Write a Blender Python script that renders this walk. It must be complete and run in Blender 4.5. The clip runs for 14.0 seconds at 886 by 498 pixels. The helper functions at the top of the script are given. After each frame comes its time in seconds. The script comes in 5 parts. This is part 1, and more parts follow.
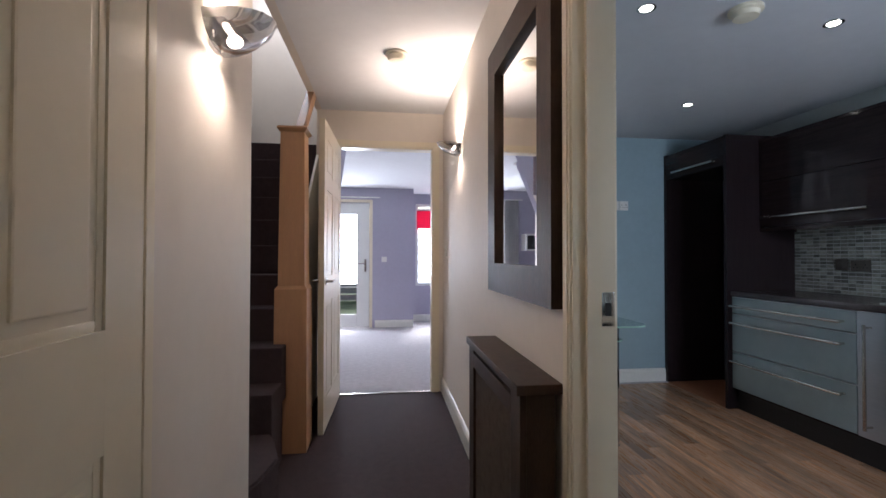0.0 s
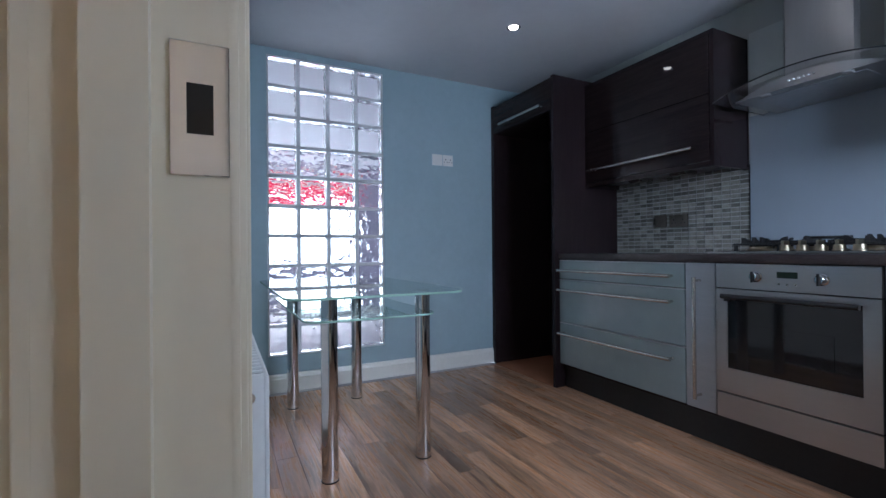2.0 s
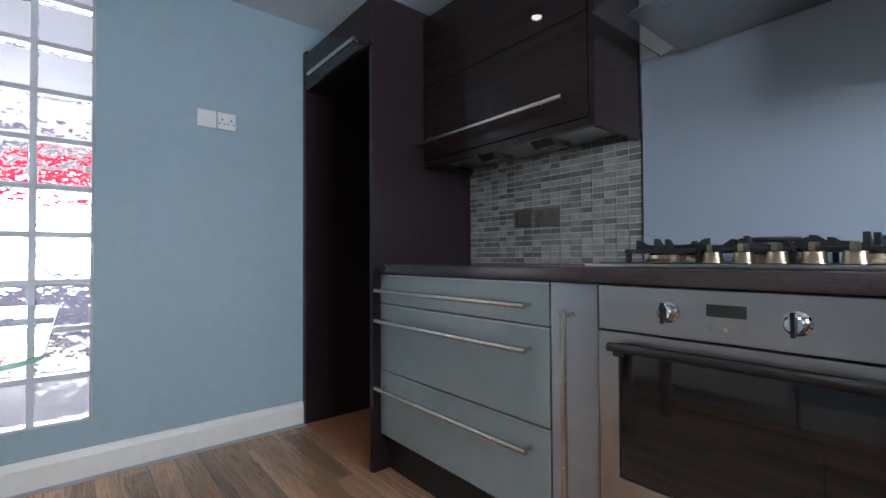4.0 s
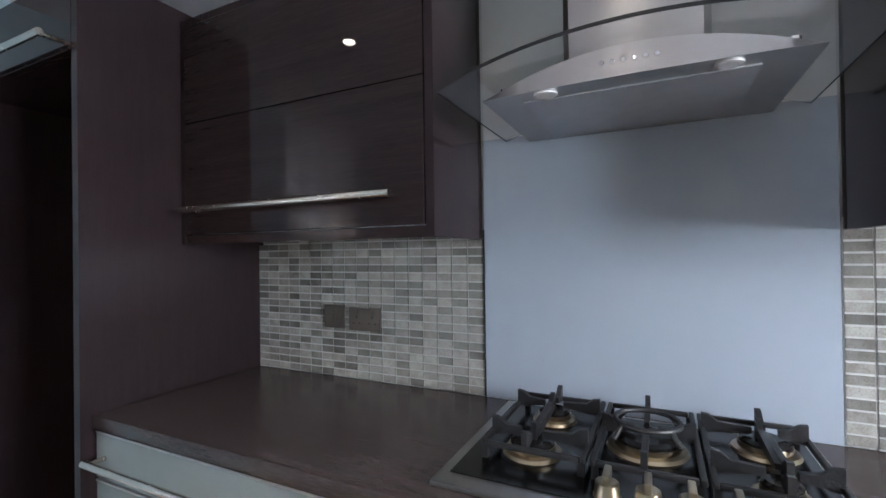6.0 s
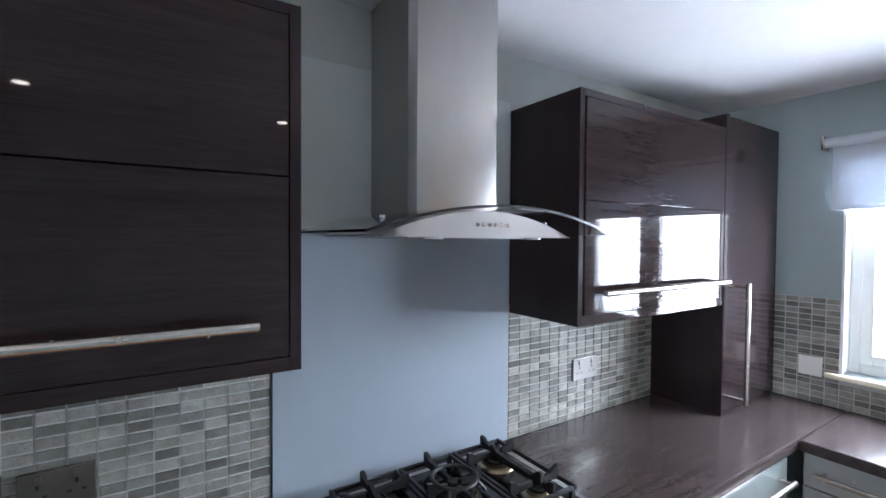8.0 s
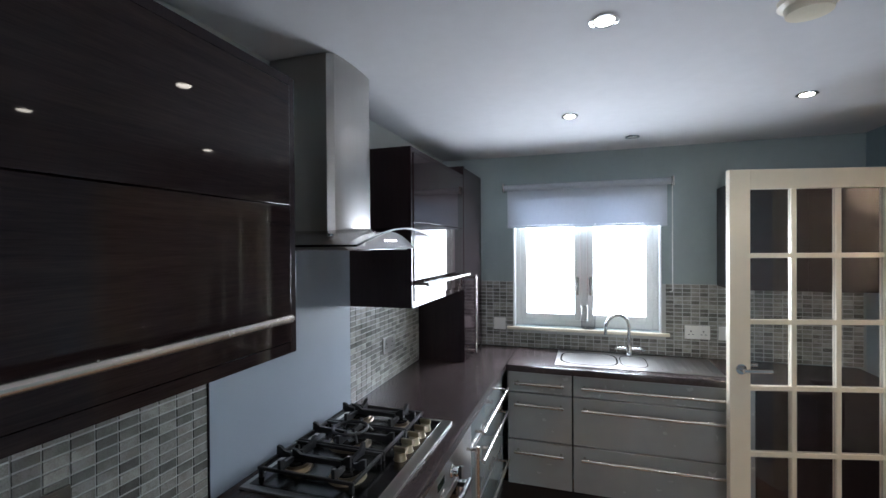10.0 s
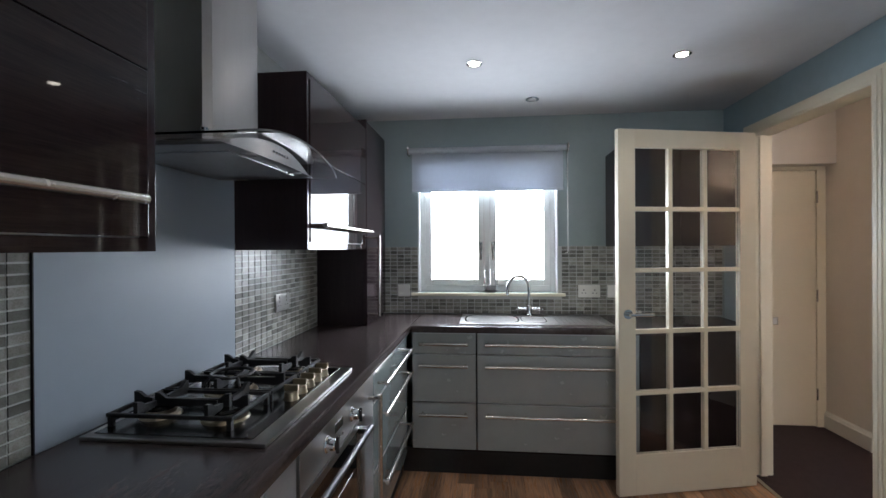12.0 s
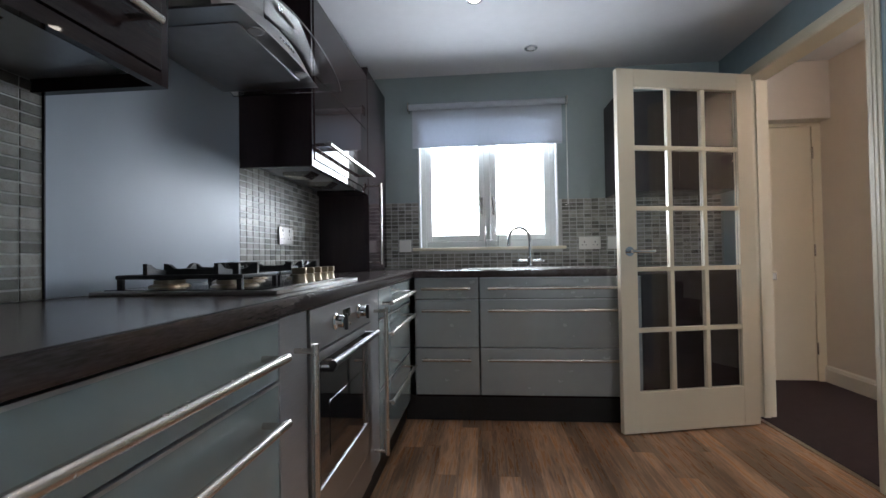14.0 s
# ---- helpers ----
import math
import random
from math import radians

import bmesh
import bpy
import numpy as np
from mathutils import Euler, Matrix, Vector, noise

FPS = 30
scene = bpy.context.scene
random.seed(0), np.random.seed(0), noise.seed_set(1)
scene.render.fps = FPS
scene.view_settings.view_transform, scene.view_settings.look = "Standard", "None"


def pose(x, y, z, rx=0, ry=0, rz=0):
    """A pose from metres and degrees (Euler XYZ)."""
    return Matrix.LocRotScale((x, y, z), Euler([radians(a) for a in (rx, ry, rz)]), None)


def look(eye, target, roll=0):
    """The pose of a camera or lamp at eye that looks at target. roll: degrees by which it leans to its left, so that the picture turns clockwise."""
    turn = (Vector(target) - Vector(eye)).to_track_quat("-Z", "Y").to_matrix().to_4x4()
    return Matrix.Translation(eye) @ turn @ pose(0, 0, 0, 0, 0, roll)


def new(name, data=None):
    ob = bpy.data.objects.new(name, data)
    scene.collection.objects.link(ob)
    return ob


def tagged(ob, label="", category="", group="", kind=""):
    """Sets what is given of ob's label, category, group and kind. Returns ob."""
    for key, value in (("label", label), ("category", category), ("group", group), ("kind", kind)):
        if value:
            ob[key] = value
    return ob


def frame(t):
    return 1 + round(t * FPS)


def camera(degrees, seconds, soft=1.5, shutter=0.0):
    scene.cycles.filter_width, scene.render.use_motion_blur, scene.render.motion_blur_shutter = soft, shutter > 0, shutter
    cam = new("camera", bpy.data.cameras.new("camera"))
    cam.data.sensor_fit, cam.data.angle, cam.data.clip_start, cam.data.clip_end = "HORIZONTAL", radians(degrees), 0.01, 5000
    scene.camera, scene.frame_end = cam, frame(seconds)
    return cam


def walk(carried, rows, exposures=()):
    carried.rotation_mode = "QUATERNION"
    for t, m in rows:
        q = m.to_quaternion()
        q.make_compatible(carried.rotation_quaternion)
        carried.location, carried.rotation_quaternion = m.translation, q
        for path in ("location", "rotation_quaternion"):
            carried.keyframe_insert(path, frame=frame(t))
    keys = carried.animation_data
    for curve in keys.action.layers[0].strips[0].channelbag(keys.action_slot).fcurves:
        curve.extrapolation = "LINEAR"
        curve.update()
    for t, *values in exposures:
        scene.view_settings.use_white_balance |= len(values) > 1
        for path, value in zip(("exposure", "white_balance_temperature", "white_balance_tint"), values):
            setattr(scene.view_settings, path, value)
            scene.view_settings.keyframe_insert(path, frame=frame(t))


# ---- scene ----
cam = camera(90.0, 14.0)
PATH = [
    (0, (-0.661, -3.742, 1.176), (-0.403, -1.759, 1.208), 0.1),
    (0.5, (-0.592, -3.546, 1.139), (-0.265, -1.573, 1.162), -0.1),
    (1, (-0.394, -3.376, 1.030), (0.084, -1.434, 1.059), -0.2),
    (1.5, (-0.212, -3.174, 0.964), (0.461, -1.291, 0.970), -0.3),
    (2, (-0.060, -2.968, 0.938), (0.836, -1.180, 0.945), -0.5),
    (2.5, (0.164, -2.810, 0.932), (1.196, -1.098, 0.944), -0.6),
    (3, (0.435, -2.657, 0.927), (1.573, -1.013, 0.948), -0.5),
    (5.5, (1.341, -2.008, 1.139), (2.971, -0.849, 1.176), -0.7),
    (6, (1.332, -2.004, 1.336), (3.130, -1.128, 1.350), -0.8),
    (6.5, (1.319, -1.955, 1.497), (3.240, -1.399, 1.484), -0.5),
    (7, (1.281, -1.743, 1.587), (3.279, -1.814, 1.545), -0.2),
    (7.5, (1.280, -1.536, 1.635), (3.201, -2.088, 1.575), 0.2),
    (8, (1.350, -1.295, 1.637), (3.030, -2.379, 1.589), 0.4),
    (8.2, (1.384, -1.218, 1.643), (2.951, -2.459, 1.601), 0.5),
    (10.3, (1.515, -0.513, 1.649), (2.036, -2.444, 1.625), -0.4),
    (10.5, (1.508, -0.514, 1.643), (1.979, -2.457, 1.611), -0.3),
    (11, (1.503, -0.540, 1.588), (1.831, -2.513, 1.556), -0.2),
    (11.5, (1.505, -0.587, 1.487), (1.763, -2.570, 1.465), -0.2),
    (12, (1.532, -0.639, 1.376), (1.727, -2.630, 1.372), -0.3),
    (12.5, (1.545, -0.648, 1.289), (1.710, -2.641, 1.293), -0.5),
    (13, (1.555, -0.655, 1.190), (1.715, -2.648, 1.207), -0.5),
    (13.5, (1.562, -0.650, 1.090), (1.721, -2.644, 1.115), -0.7),
    (14, (1.565, -0.628, 0.995), (1.745, -2.619, 1.030), -0.9),
]
EXPOSURES = [(0, 0.3, 5950, 12), (1, 0.4, 5850, 12), (2, 0.65, 5550, 14), (3, 0.85, 5800, 14), (5.5, 1.8, 6600, 15), (6.5, 2.05, 6400, 16), (7.5, 2.1, 6200, 16), (8.2, 1.7, 6150, 14), (10.3, 0.95, 6400, 12), (12, 0.75, 6500, 12), (14, 0.7, 6500, 12)]
walk(cam, [(t, look(eye, target, roll)) for t, eye, target, roll in PATH], EXPOSURES)

# ---- world, sun, lights ----
world = bpy.data.worlds.new("world")
scene.world = world
world.use_nodes = True
wn = world.node_tree
sky = wn.nodes.new("ShaderNodeTexSky")
sky.sky_type, sky.sun_disc = "NISHITA", False
sky.sun_elevation, sky.sun_rotation = radians(42), radians(10)
sky.air_density, sky.dust_density = 1.5, 3.0
wn.nodes["Background"].inputs["Strength"].default_value = 0.12
wn.links.new(sky.outputs["Color"], wn.nodes["Background"].inputs["Color"])

sun = new("sun", bpy.data.lights.new("sun", "SUN"))
sun.data.energy, sun.data.angle, sun.data.color = 3.5, radians(10), (1.0, 0.97, 0.93)
sun.matrix_world = look((1.4, 8, 7.2), (0, 0, 0))


def area(name, eye, target, w, h, power, color):
    lamp = bpy.data.lights.new(name, "AREA")
    lamp.shape, lamp.size, lamp.size_y, lamp.energy, lamp.color = "RECTANGLE", w, h, power, color
    ob = new(name, lamp)
    ob.matrix_world = look(eye, target)
    return ob


def spot(name, eye, target, power, color, angle=110, radius=0.03, blend=0.6):
    lamp = bpy.data.lights.new(name, "SPOT")
    lamp.energy, lamp.color, lamp.spot_size, lamp.spot_blend, lamp.shadow_soft_size = power, color, radians(angle), blend, radius
    ob = new(name, lamp)
    ob.matrix_world = look(eye, target)
    return ob


CEIL, HALL_CEIL = 2.295, 2.42
area("window_daylight", (1.53, -3.965, 1.50), (1.50, 0, 0.45), 0.97, 0.94, 34, (0.80, 0.90, 1.0))
area("living_window_daylight", (0.91, 4.40, 1.36), (0.88, 0, 1.3), 1.95, 1.38, 32, (0.88, 0.92, 1.0))
area("living_door_daylight", (-1.31, 3.78, 1.28), (-1.2, 0, 1.0), 0.36, 1.15, 30, (0.88, 0.92, 1.0))
SPOTS = [(1.587, -2.85), (0.60, -2.85), (1.46, -1.90), (0.50, -1.90), (0.555, -0.81), (1.54, -0.76)]
for sx, sy in SPOTS:
    spot("downlight_beam", (sx, sy, CEIL - 0.035), (sx, sy, 0), 2.9, (1.0, 0.93, 0.86), 100)
WARM = (1.0, 0.80, 0.64)
for lx, ly, lz, s in ((-0.16, -0.80, 1.90, -1), (-1.12, -2.50, 1.77, 1)):
    for dz, power in ((1, 37), (-1, 22)):
        spot("wall_light_beam", (lx + s * 0.06, ly, lz + 0.03 * dz), (lx + s * 0.09, ly, lz + dz), power, WARM, 155, 0.03, 1.0)
# added fill lamp over the stairs, standing in for unseen upstairs daylight
area("landing_fill_daylight", (-1.65, 0.9, 4.2), (-1.65, -0.6, 1.8), 0.6, 0.6, 12, (0.88, 0.92, 1.0))

# ---- materials ----


def material(name, color, rough=0.5, metal=0.0, vary=0.08, scale=6.0, bump=0.0, bump_scale=80.0, coat=0.0, stretch=(1, 1, 1), second=None, amount=0.5, spec=0.5, random_v=0.0):
    """A principled material: two scales of noise in the colour, fine relief, and change from piece to piece."""
    m = bpy.data.materials.new(name)
    m.use_nodes = True
    nt = m.node_tree
    n, l = nt.nodes, nt.links
    b = n["Principled BSDF"]
    b.inputs["Roughness"].default_value, b.inputs["Metallic"].default_value = rough, metal
    b.inputs["Coat Weight"].default_value, b.inputs["Coat Roughness"].default_value = coat, 0.04
    b.inputs["Specular IOR Level"].default_value = spec
    tc = n.new("ShaderNodeTexCoord")
    mp = n.new("ShaderNodeMapping")
    mp.inputs["Scale"].default_value = stretch
    l.new(tc.outputs["Object"], mp.inputs["Vector"])
    big, small = n.new("ShaderNodeTexNoise"), n.new("ShaderNodeTexNoise")
    big.inputs["Scale"].default_value, small.inputs["Scale"].default_value = scale, scale * 9
    big.inputs["Detail"].default_value = small.inputs["Detail"].default_value = 5
    info = n.new("ShaderNodeObjectInfo")
    addv = n.new("ShaderNodeVectorMath")
    addv.operation = "MULTIPLY_ADD"
    addv.inputs[1].default_value = (1, 1, 1)
    comb = n.new("ShaderNodeCombineXYZ")
    mul = n.new("ShaderNodeMath")
    mul.operation, mul.inputs[1].default_value = "MULTIPLY", 37.0 if random_v else 0.0
    l.new(info.outputs["Random"], mul.inputs[0])
    for k in "XYZ":
        l.new(mul.outputs[0], comb.inputs[k])
    l.new(mp.outputs[0], addv.inputs[0])
    l.new(comb.outputs[0], addv.inputs[2])
    l.new(addv.outputs[0], big.inputs["Vector"])
    l.new(addv.outputs[0], small.inputs["Vector"])
    mix = n.new("ShaderNodeMix")
    mix.data_type = "RGBA"
    c2 = second or tuple(max(0.0, c * (1 - 2.5 * vary)) for c in color)
    mix.inputs[6].default_value, mix.inputs[7].default_value = (*color, 1), (*c2, 1)
    avg = n.new("ShaderNodeMath")
    avg.operation = "MULTIPLY_ADD"
    avg.inputs[1].default_value = 0.5
    l.new(small.outputs["Fac"], avg.inputs[0])
    half = n.new("ShaderNodeMath")
    half.operation, half.inputs[1].default_value = "MULTIPLY", 0.5
    l.new(big.outputs["Fac"], half.inputs[0])
    l.new(half.outputs[0], avg.inputs[2])
    ramp = n.new("ShaderNodeMapRange")
    ramp.inputs["From Min"].default_value, ramp.inputs["From Max"].default_value = 0.5 - 0.16 / max(amount, 0.05) * 0.5, 0.5 + 0.16 / max(amount, 0.05) * 0.5
    l.new(avg.outputs[0], ramp.inputs["Value"])
    l.new(ramp.outputs[0], mix.inputs[0])
    last = mix.outputs[2]
    if random_v:
        hsv = n.new("ShaderNodeHueSaturation")
        rr = n.new("ShaderNodeMapRange")
        rr.inputs["To Min"].default_value, rr.inputs["To Max"].default_value = 1 - random_v, 1 + random_v
        l.new(info.outputs["Random"], rr.inputs["Value"])
        l.new(rr.outputs[0], hsv.inputs["Value"])
        l.new(last, hsv.inputs["Color"])
        last = hsv.outputs[0]
    l.new(last, b.inputs["Base Color"])
    rv = n.new("ShaderNodeMapRange")
    rv.inputs["To Min"].default_value, rv.inputs["To Max"].default_value = max(0.02, rough * 0.85), min(1, rough * 1.15)
    l.new(small.outputs["Fac"], rv.inputs["Value"])
    l.new(rv.outputs[0], b.inputs["Roughness"])
    if bump:
        tex = n.new("ShaderNodeTexNoise")
        tex.inputs["Scale"].default_value, tex.inputs["Detail"].default_value = bump_scale, 4
        l.new(addv.outputs[0], tex.inputs["Vector"])
        bp = n.new("ShaderNodeBump")
        bp.inputs["Strength"].default_value, bp.inputs["Distance"].default_value = bump, 0.004
        l.new(tex.outputs["Fac"], bp.inputs["Height"])
        l.new(bp.outputs[0], b.inputs["Normal"])
    return m


def glass(name, color=(1, 1, 1), rough=0.0, ior=1.45, bump=0.0, scale=20.0):
    m = bpy.data.materials.new(name)
    m.use_nodes = True
    nt = m.node_tree
    b = nt.nodes["Principled BSDF"]
    b.inputs["Base Color"].default_value = (*color, 1)
    b.inputs["Transmission Weight"].default_value, b.inputs["Roughness"].default_value, b.inputs["IOR"].default_value = 1.0, rough, ior
    if bump:
        tex, bp = nt.nodes.new("ShaderNodeTexNoise"), nt.nodes.new("ShaderNodeBump")
        tex.inputs["Scale"].default_value, tex.inputs["Detail"].default_value = scale, 2
        tc, mp, info = nt.nodes.new("ShaderNodeTexCoord"), nt.nodes.new("ShaderNodeVectorMath"), nt.nodes.new("ShaderNodeObjectInfo")
        nt.links.new(tc.outputs["Object"], mp.inputs[0])
        nt.links.new(info.outputs["Random"], mp.inputs[1])
        nt.links.new(mp.outputs[0], tex.inputs["Vector"])
        bp.inputs["Strength"].default_value, bp.inputs["Distance"].default_value = bump, 0.02
        nt.links.new(tex.outputs["Fac"], bp.inputs["Height"])
        nt.links.new(bp.outputs[0], b.inputs["Normal"])
    return m


def glow(name, color, strength):
    m = bpy.data.materials.new(name)
    m.use_nodes = True
    b = m.node_tree.nodes["Principled BSDF"]
    b.inputs["Base Color"].default_value = (*color, 1)
    b.inputs["Emission Color"].default_value = (*color, 1)
    b.inputs["Emission Strength"].default_value = strength
    return m


M = {}
M["blue_wall"] = material("pale blue wall paint", (0.34, 0.45, 0.50), 0.6, vary=0.03, scale=2.5, bump=0.12, bump_scale=160)
M["grey_wall"] = material("grey green wall paint", (0.46, 0.48, 0.46), 0.6, vary=0.02, scale=2.5, bump=0.12, bump_scale=160)
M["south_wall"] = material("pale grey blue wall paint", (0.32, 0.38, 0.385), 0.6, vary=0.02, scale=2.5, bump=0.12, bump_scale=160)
M["hall_wall"] = material("cream hall paint", (0.78, 0.715, 0.64), 0.6, vary=0.015, scale=2.0, bump=0.12, bump_scale=160)
M["lilac_wall"] = material("lilac wall paint", (0.42, 0.40, 0.50), 0.65, vary=0.03, scale=2.0, bump=0.1, bump_scale=160)
M["ceiling"] = material("ceiling paint", (0.78, 0.78, 0.79), 0.8, vary=0.02, scale=2.0, bump=0.1, bump_scale=140)
# greyer copy of the ceiling white: the kitchen's dimmer light put into the colour
M["kitchen_ceiling"] = material("white ceiling paint, dimmed copy", (0.66, 0.66, 0.68), 0.8, vary=0.02, scale=2.0, bump=0.1, bump_scale=140)
M["gloss_white"] = material("cream gloss woodwork paint", (0.82, 0.745, 0.59), 0.36, vary=0.012, scale=4.0, bump=0.02, bump_scale=60)
M["skirting"] = material("white skirting paint", (0.80, 0.78, 0.72), 0.3, vary=0.03, scale=4.0, bump=0.04, bump_scale=60)
M["wenge"] = material("dark gloss wood", (0.033, 0.0215, 0.021), 0.03, vary=0.2, scale=3.0, stretch=(1, 0.6, 16), second=(0.015, 0.0095, 0.010), amount=0.45, spec=0.25)
M["wenge_v"] = material("dark upright-grain wood", (0.027, 0.018, 0.019), 0.12, vary=0.2, scale=4.0, stretch=(14, 14, 1), second=(0.020, 0.013, 0.015), amount=0.4, spec=0.25)
M["worktop"] = material("dark brown worktop laminate", (0.068, 0.051, 0.051), 0.22, vary=0.2, scale=5.0, stretch=(8, 1, 8), second=(0.035, 0.025, 0.024), amount=0.6, bump=0.04, bump_scale=40)
M["front_blue"] = material("pale blue glass front", (0.255, 0.305, 0.31), 0.14, vary=0.04, scale=1.5, coat=0.6)
M["front_silver"] = material("satin silver grey front", (0.36, 0.38, 0.375), 0.26, 0.15, vary=0.03, scale=1.5)
M["front_grey"] = material("brushed silver front", (0.42, 0.43, 0.45), 0.3, 0.6, vary=0.05, scale=3, stretch=(1, 1, 12))
M["steel"] = material("brushed stainless steel", (0.40, 0.385, 0.37), 0.30, 1.0, vary=0.02, scale=5, stretch=(14, 14, 1))
M["pan_steel"] = material("dull hob steel", (0.085, 0.08, 0.078), 0.2, 1.0, vary=0.02)
M["brass"] = material("worn golden brass", (0.42, 0.35, 0.25), 0.3, 1.0, vary=0.04)
# lighter copy of grey_wall; the light behind the chimney is in its colour
M["hood_wall"] = material("grey green wall paint, lit copy", (0.58, 0.61, 0.59), 0.6, vary=0.02, scale=2.5, bump=0.12, bump_scale=160)
M["pewter"] = material("dark pewter plate", (0.16, 0.14, 0.12), 0.4, 0.7, vary=0.05)
M["steel_h"] = material("brushed steel sideways", (0.46, 0.45, 0.445), 0.34, 1.0, vary=0.02, scale=5, stretch=(2, 1, 16))
M["chrome"] = material("polished chrome", (0.75, 0.75, 0.76), 0.06, 1.0, vary=0.02)
M["satin"] = material("satin nickel", (0.62, 0.58, 0.53), 0.26, 1.0, vary=0.03)
M["black"] = material("black enamel", (0.012, 0.012, 0.013), 0.35, vary=0.1)
M["iron"] = material("matt cast iron", (0.015, 0.015, 0.016), 0.5, vary=0.15, bump=0.3, bump_scale=200)
M["black_glass"] = material("black oven glass", (0.008, 0.008, 0.009), 0.05, vary=0.1, coat=0.5)
# near-black: the plinths' own colour, elsewhere interior shade put into the colour
M["void"] = material("near-black board for plinths and painted interior shade", (0.012, 0.010, 0.010), 0.5, vary=0.1)
M["grout"] = material("pale grout", (0.55, 0.55, 0.53), 0.8, vary=0.06, scale=20)
M["tile"] = material("glossy stone mosaic", (0.29, 0.285, 0.26), 0.28, vary=0.2, scale=30, second=(0.19, 0.18, 0.155), amount=0.9, random_v=0.5, spec=0.25)
M["splash"] = material("pale satin splashback glass", (0.31, 0.355, 0.405), 0.42, vary=0.0, scale=1.5, spec=0.3)
M["floor"] = material("oak strip laminate", (0.52, 0.295, 0.172), 0.28, vary=0.2, scale=2.2, stretch=(4, 0.25, 1), second=(0.19, 0.108, 0.064), amount=0.95, bump=0.05, bump_scale=60, random_v=0.3)
M["gap"] = material("dark joint", (0.05, 0.03, 0.02), 0.7, vary=0.1)
M["terra"] = material("terracotta vinyl", (0.34, 0.14, 0.07), 0.5, vary=0.1, scale=8)
M["carpet"] = material("dark purple brown carpet", (0.052, 0.031, 0.036), 0.95, vary=0.15, scale=25, bump=1.0, bump_scale=500)
M["carpet_pale"] = material("pale grey carpet", (0.46, 0.44, 0.46), 0.95, vary=0.08, scale=20, bump=0.8, bump_scale=400)
M["beech"] = material("pale beech", (0.52, 0.29, 0.15), 0.35, vary=0.06, scale=4, stretch=(10, 10, 1), bump=0.03)
M["brown_frame"] = material("dark brown stained oak", (0.062, 0.036, 0.024), 0.55, vary=0.2, scale=5, stretch=(6, 6, 1), second=(0.032, 0.019, 0.014), bump=0.2, bump_scale=60, spec=0.2)
M["mirror"] = material("mirror silver", (0.9, 0.9, 0.9), 0.01, 1.0, vary=0.0)
M["lattice"] = material("woven grille mesh", (0.16, 0.12, 0.09), 0.6, vary=0.2, scale=30)
M["white_plastic"] = material("white plastic", (0.78, 0.77, 0.73), 0.3, vary=0.02)
M["upvc"] = material("white window plastic", (0.82, 0.83, 0.80), 0.25, vary=0.02)
M["blind"] = material("pale grey roller blind cloth", (0.60, 0.63, 0.66), 0.85, vary=0.03, scale=40, bump=0.1, bump_scale=400)
M["hob_black"] = material("black hob enamel", (0.03, 0.028, 0.027), 0.2, 0.5, vary=0.05)
M["radiator"] = material("white radiator enamel", (0.82, 0.82, 0.80), 0.3, vary=0.02)
M["mortar"] = material("white block mortar", (0.80, 0.81, 0.81), 0.7, vary=0.04, scale=20)
M["curtain"] = material("white curtain cloth", (0.75, 0.74, 0.74), 0.9, vary=0.03, scale=10)
M["brick"] = material("pale red brick", (0.45, 0.25, 0.19), 0.85, vary=0.15, scale=20)
M["render_w"] = material("white house render", (0.75, 0.74, 0.70), 0.9, vary=0.05)
M["roof"] = material("grey roof slates", (0.16, 0.15, 0.16), 0.8, vary=0.15)
M["asphalt"] = material("grey asphalt", (0.10, 0.10, 0.10), 0.9, vary=0.1, scale=2)
M["grass"] = material("garden grass", (0.07, 0.12, 0.03), 0.9, vary=0.3, scale=5)
M["red_door"] = material("red door paint", (0.40, 0.03, 0.03), 0.3, vary=0.03)
M["window_dark"] = material("dark house window", (0.08, 0.10, 0.12), 0.08, vary=0.05)
M["leaf"] = material("privet leaf", (0.06, 0.11, 0.035), 0.6, vary=0.3)
M["timber"] = material("weathered fence timber", (0.42, 0.38, 0.34), 0.8, vary=0.2, stretch=(1, 1, 6))
M["glass"] = glass("clear glass")
M["table_glass"] = glass("green tinted table glass", (0.80, 0.95, 0.88))
M["glass_edge"] = material("pale green glass edge", (0.42, 0.66, 0.56), 0.15, vary=0.03)
M["block_glass"] = glass("rippled block glass", (0.92, 0.98, 0.98), 0.12, 1.20, 0.85, 20.0)
M["bulb"] = glow("lit lamp", (1.0, 0.93, 0.82), 14)
M["bulb_warm"] = glow("lit warm lamp", (1.0, 0.82, 0.62), 18)
M["red_blind"] = material("crimson roller blind", (0.60, 0.02, 0.10), 0.8, vary=0.03)
def see_through(m, color, share):
    """Lets daylight glow through a cloth."""
    nt = m.node_tree
    out, b = nt.nodes["Material Output"], nt.nodes["Principled BSDF"]
    tr, mix = nt.nodes.new("ShaderNodeBsdfTranslucent"), nt.nodes.new("ShaderNodeMixShader")
    tr.inputs["Color"].default_value, mix.inputs[0].default_value = (*color, 1), share
    nt.links.new(b.outputs[0], mix.inputs[1])
    nt.links.new(tr.outputs[0], mix.inputs[2])
    nt.links.new(mix.outputs[0], out.inputs["Surface"])
see_through(M["red_blind"], (0.9, 0.08, 0.20), 0.35)
see_through(M["blind"], (0.62, 0.66, 0.74), 0.22)
see_through(M["mortar"], (0.9, 0.92, 0.93), 0.65)
see_through(M["curtain"], (0.8, 0.8, 0.8), 0.3)
M["display"] = material("dark green display", (0.02, 0.03, 0.02), 0.1, vary=0.1)
M["bulb_off"] = material("unlit lamp glass", (0.5, 0.5, 0.5), 0.2, vary=0.05)

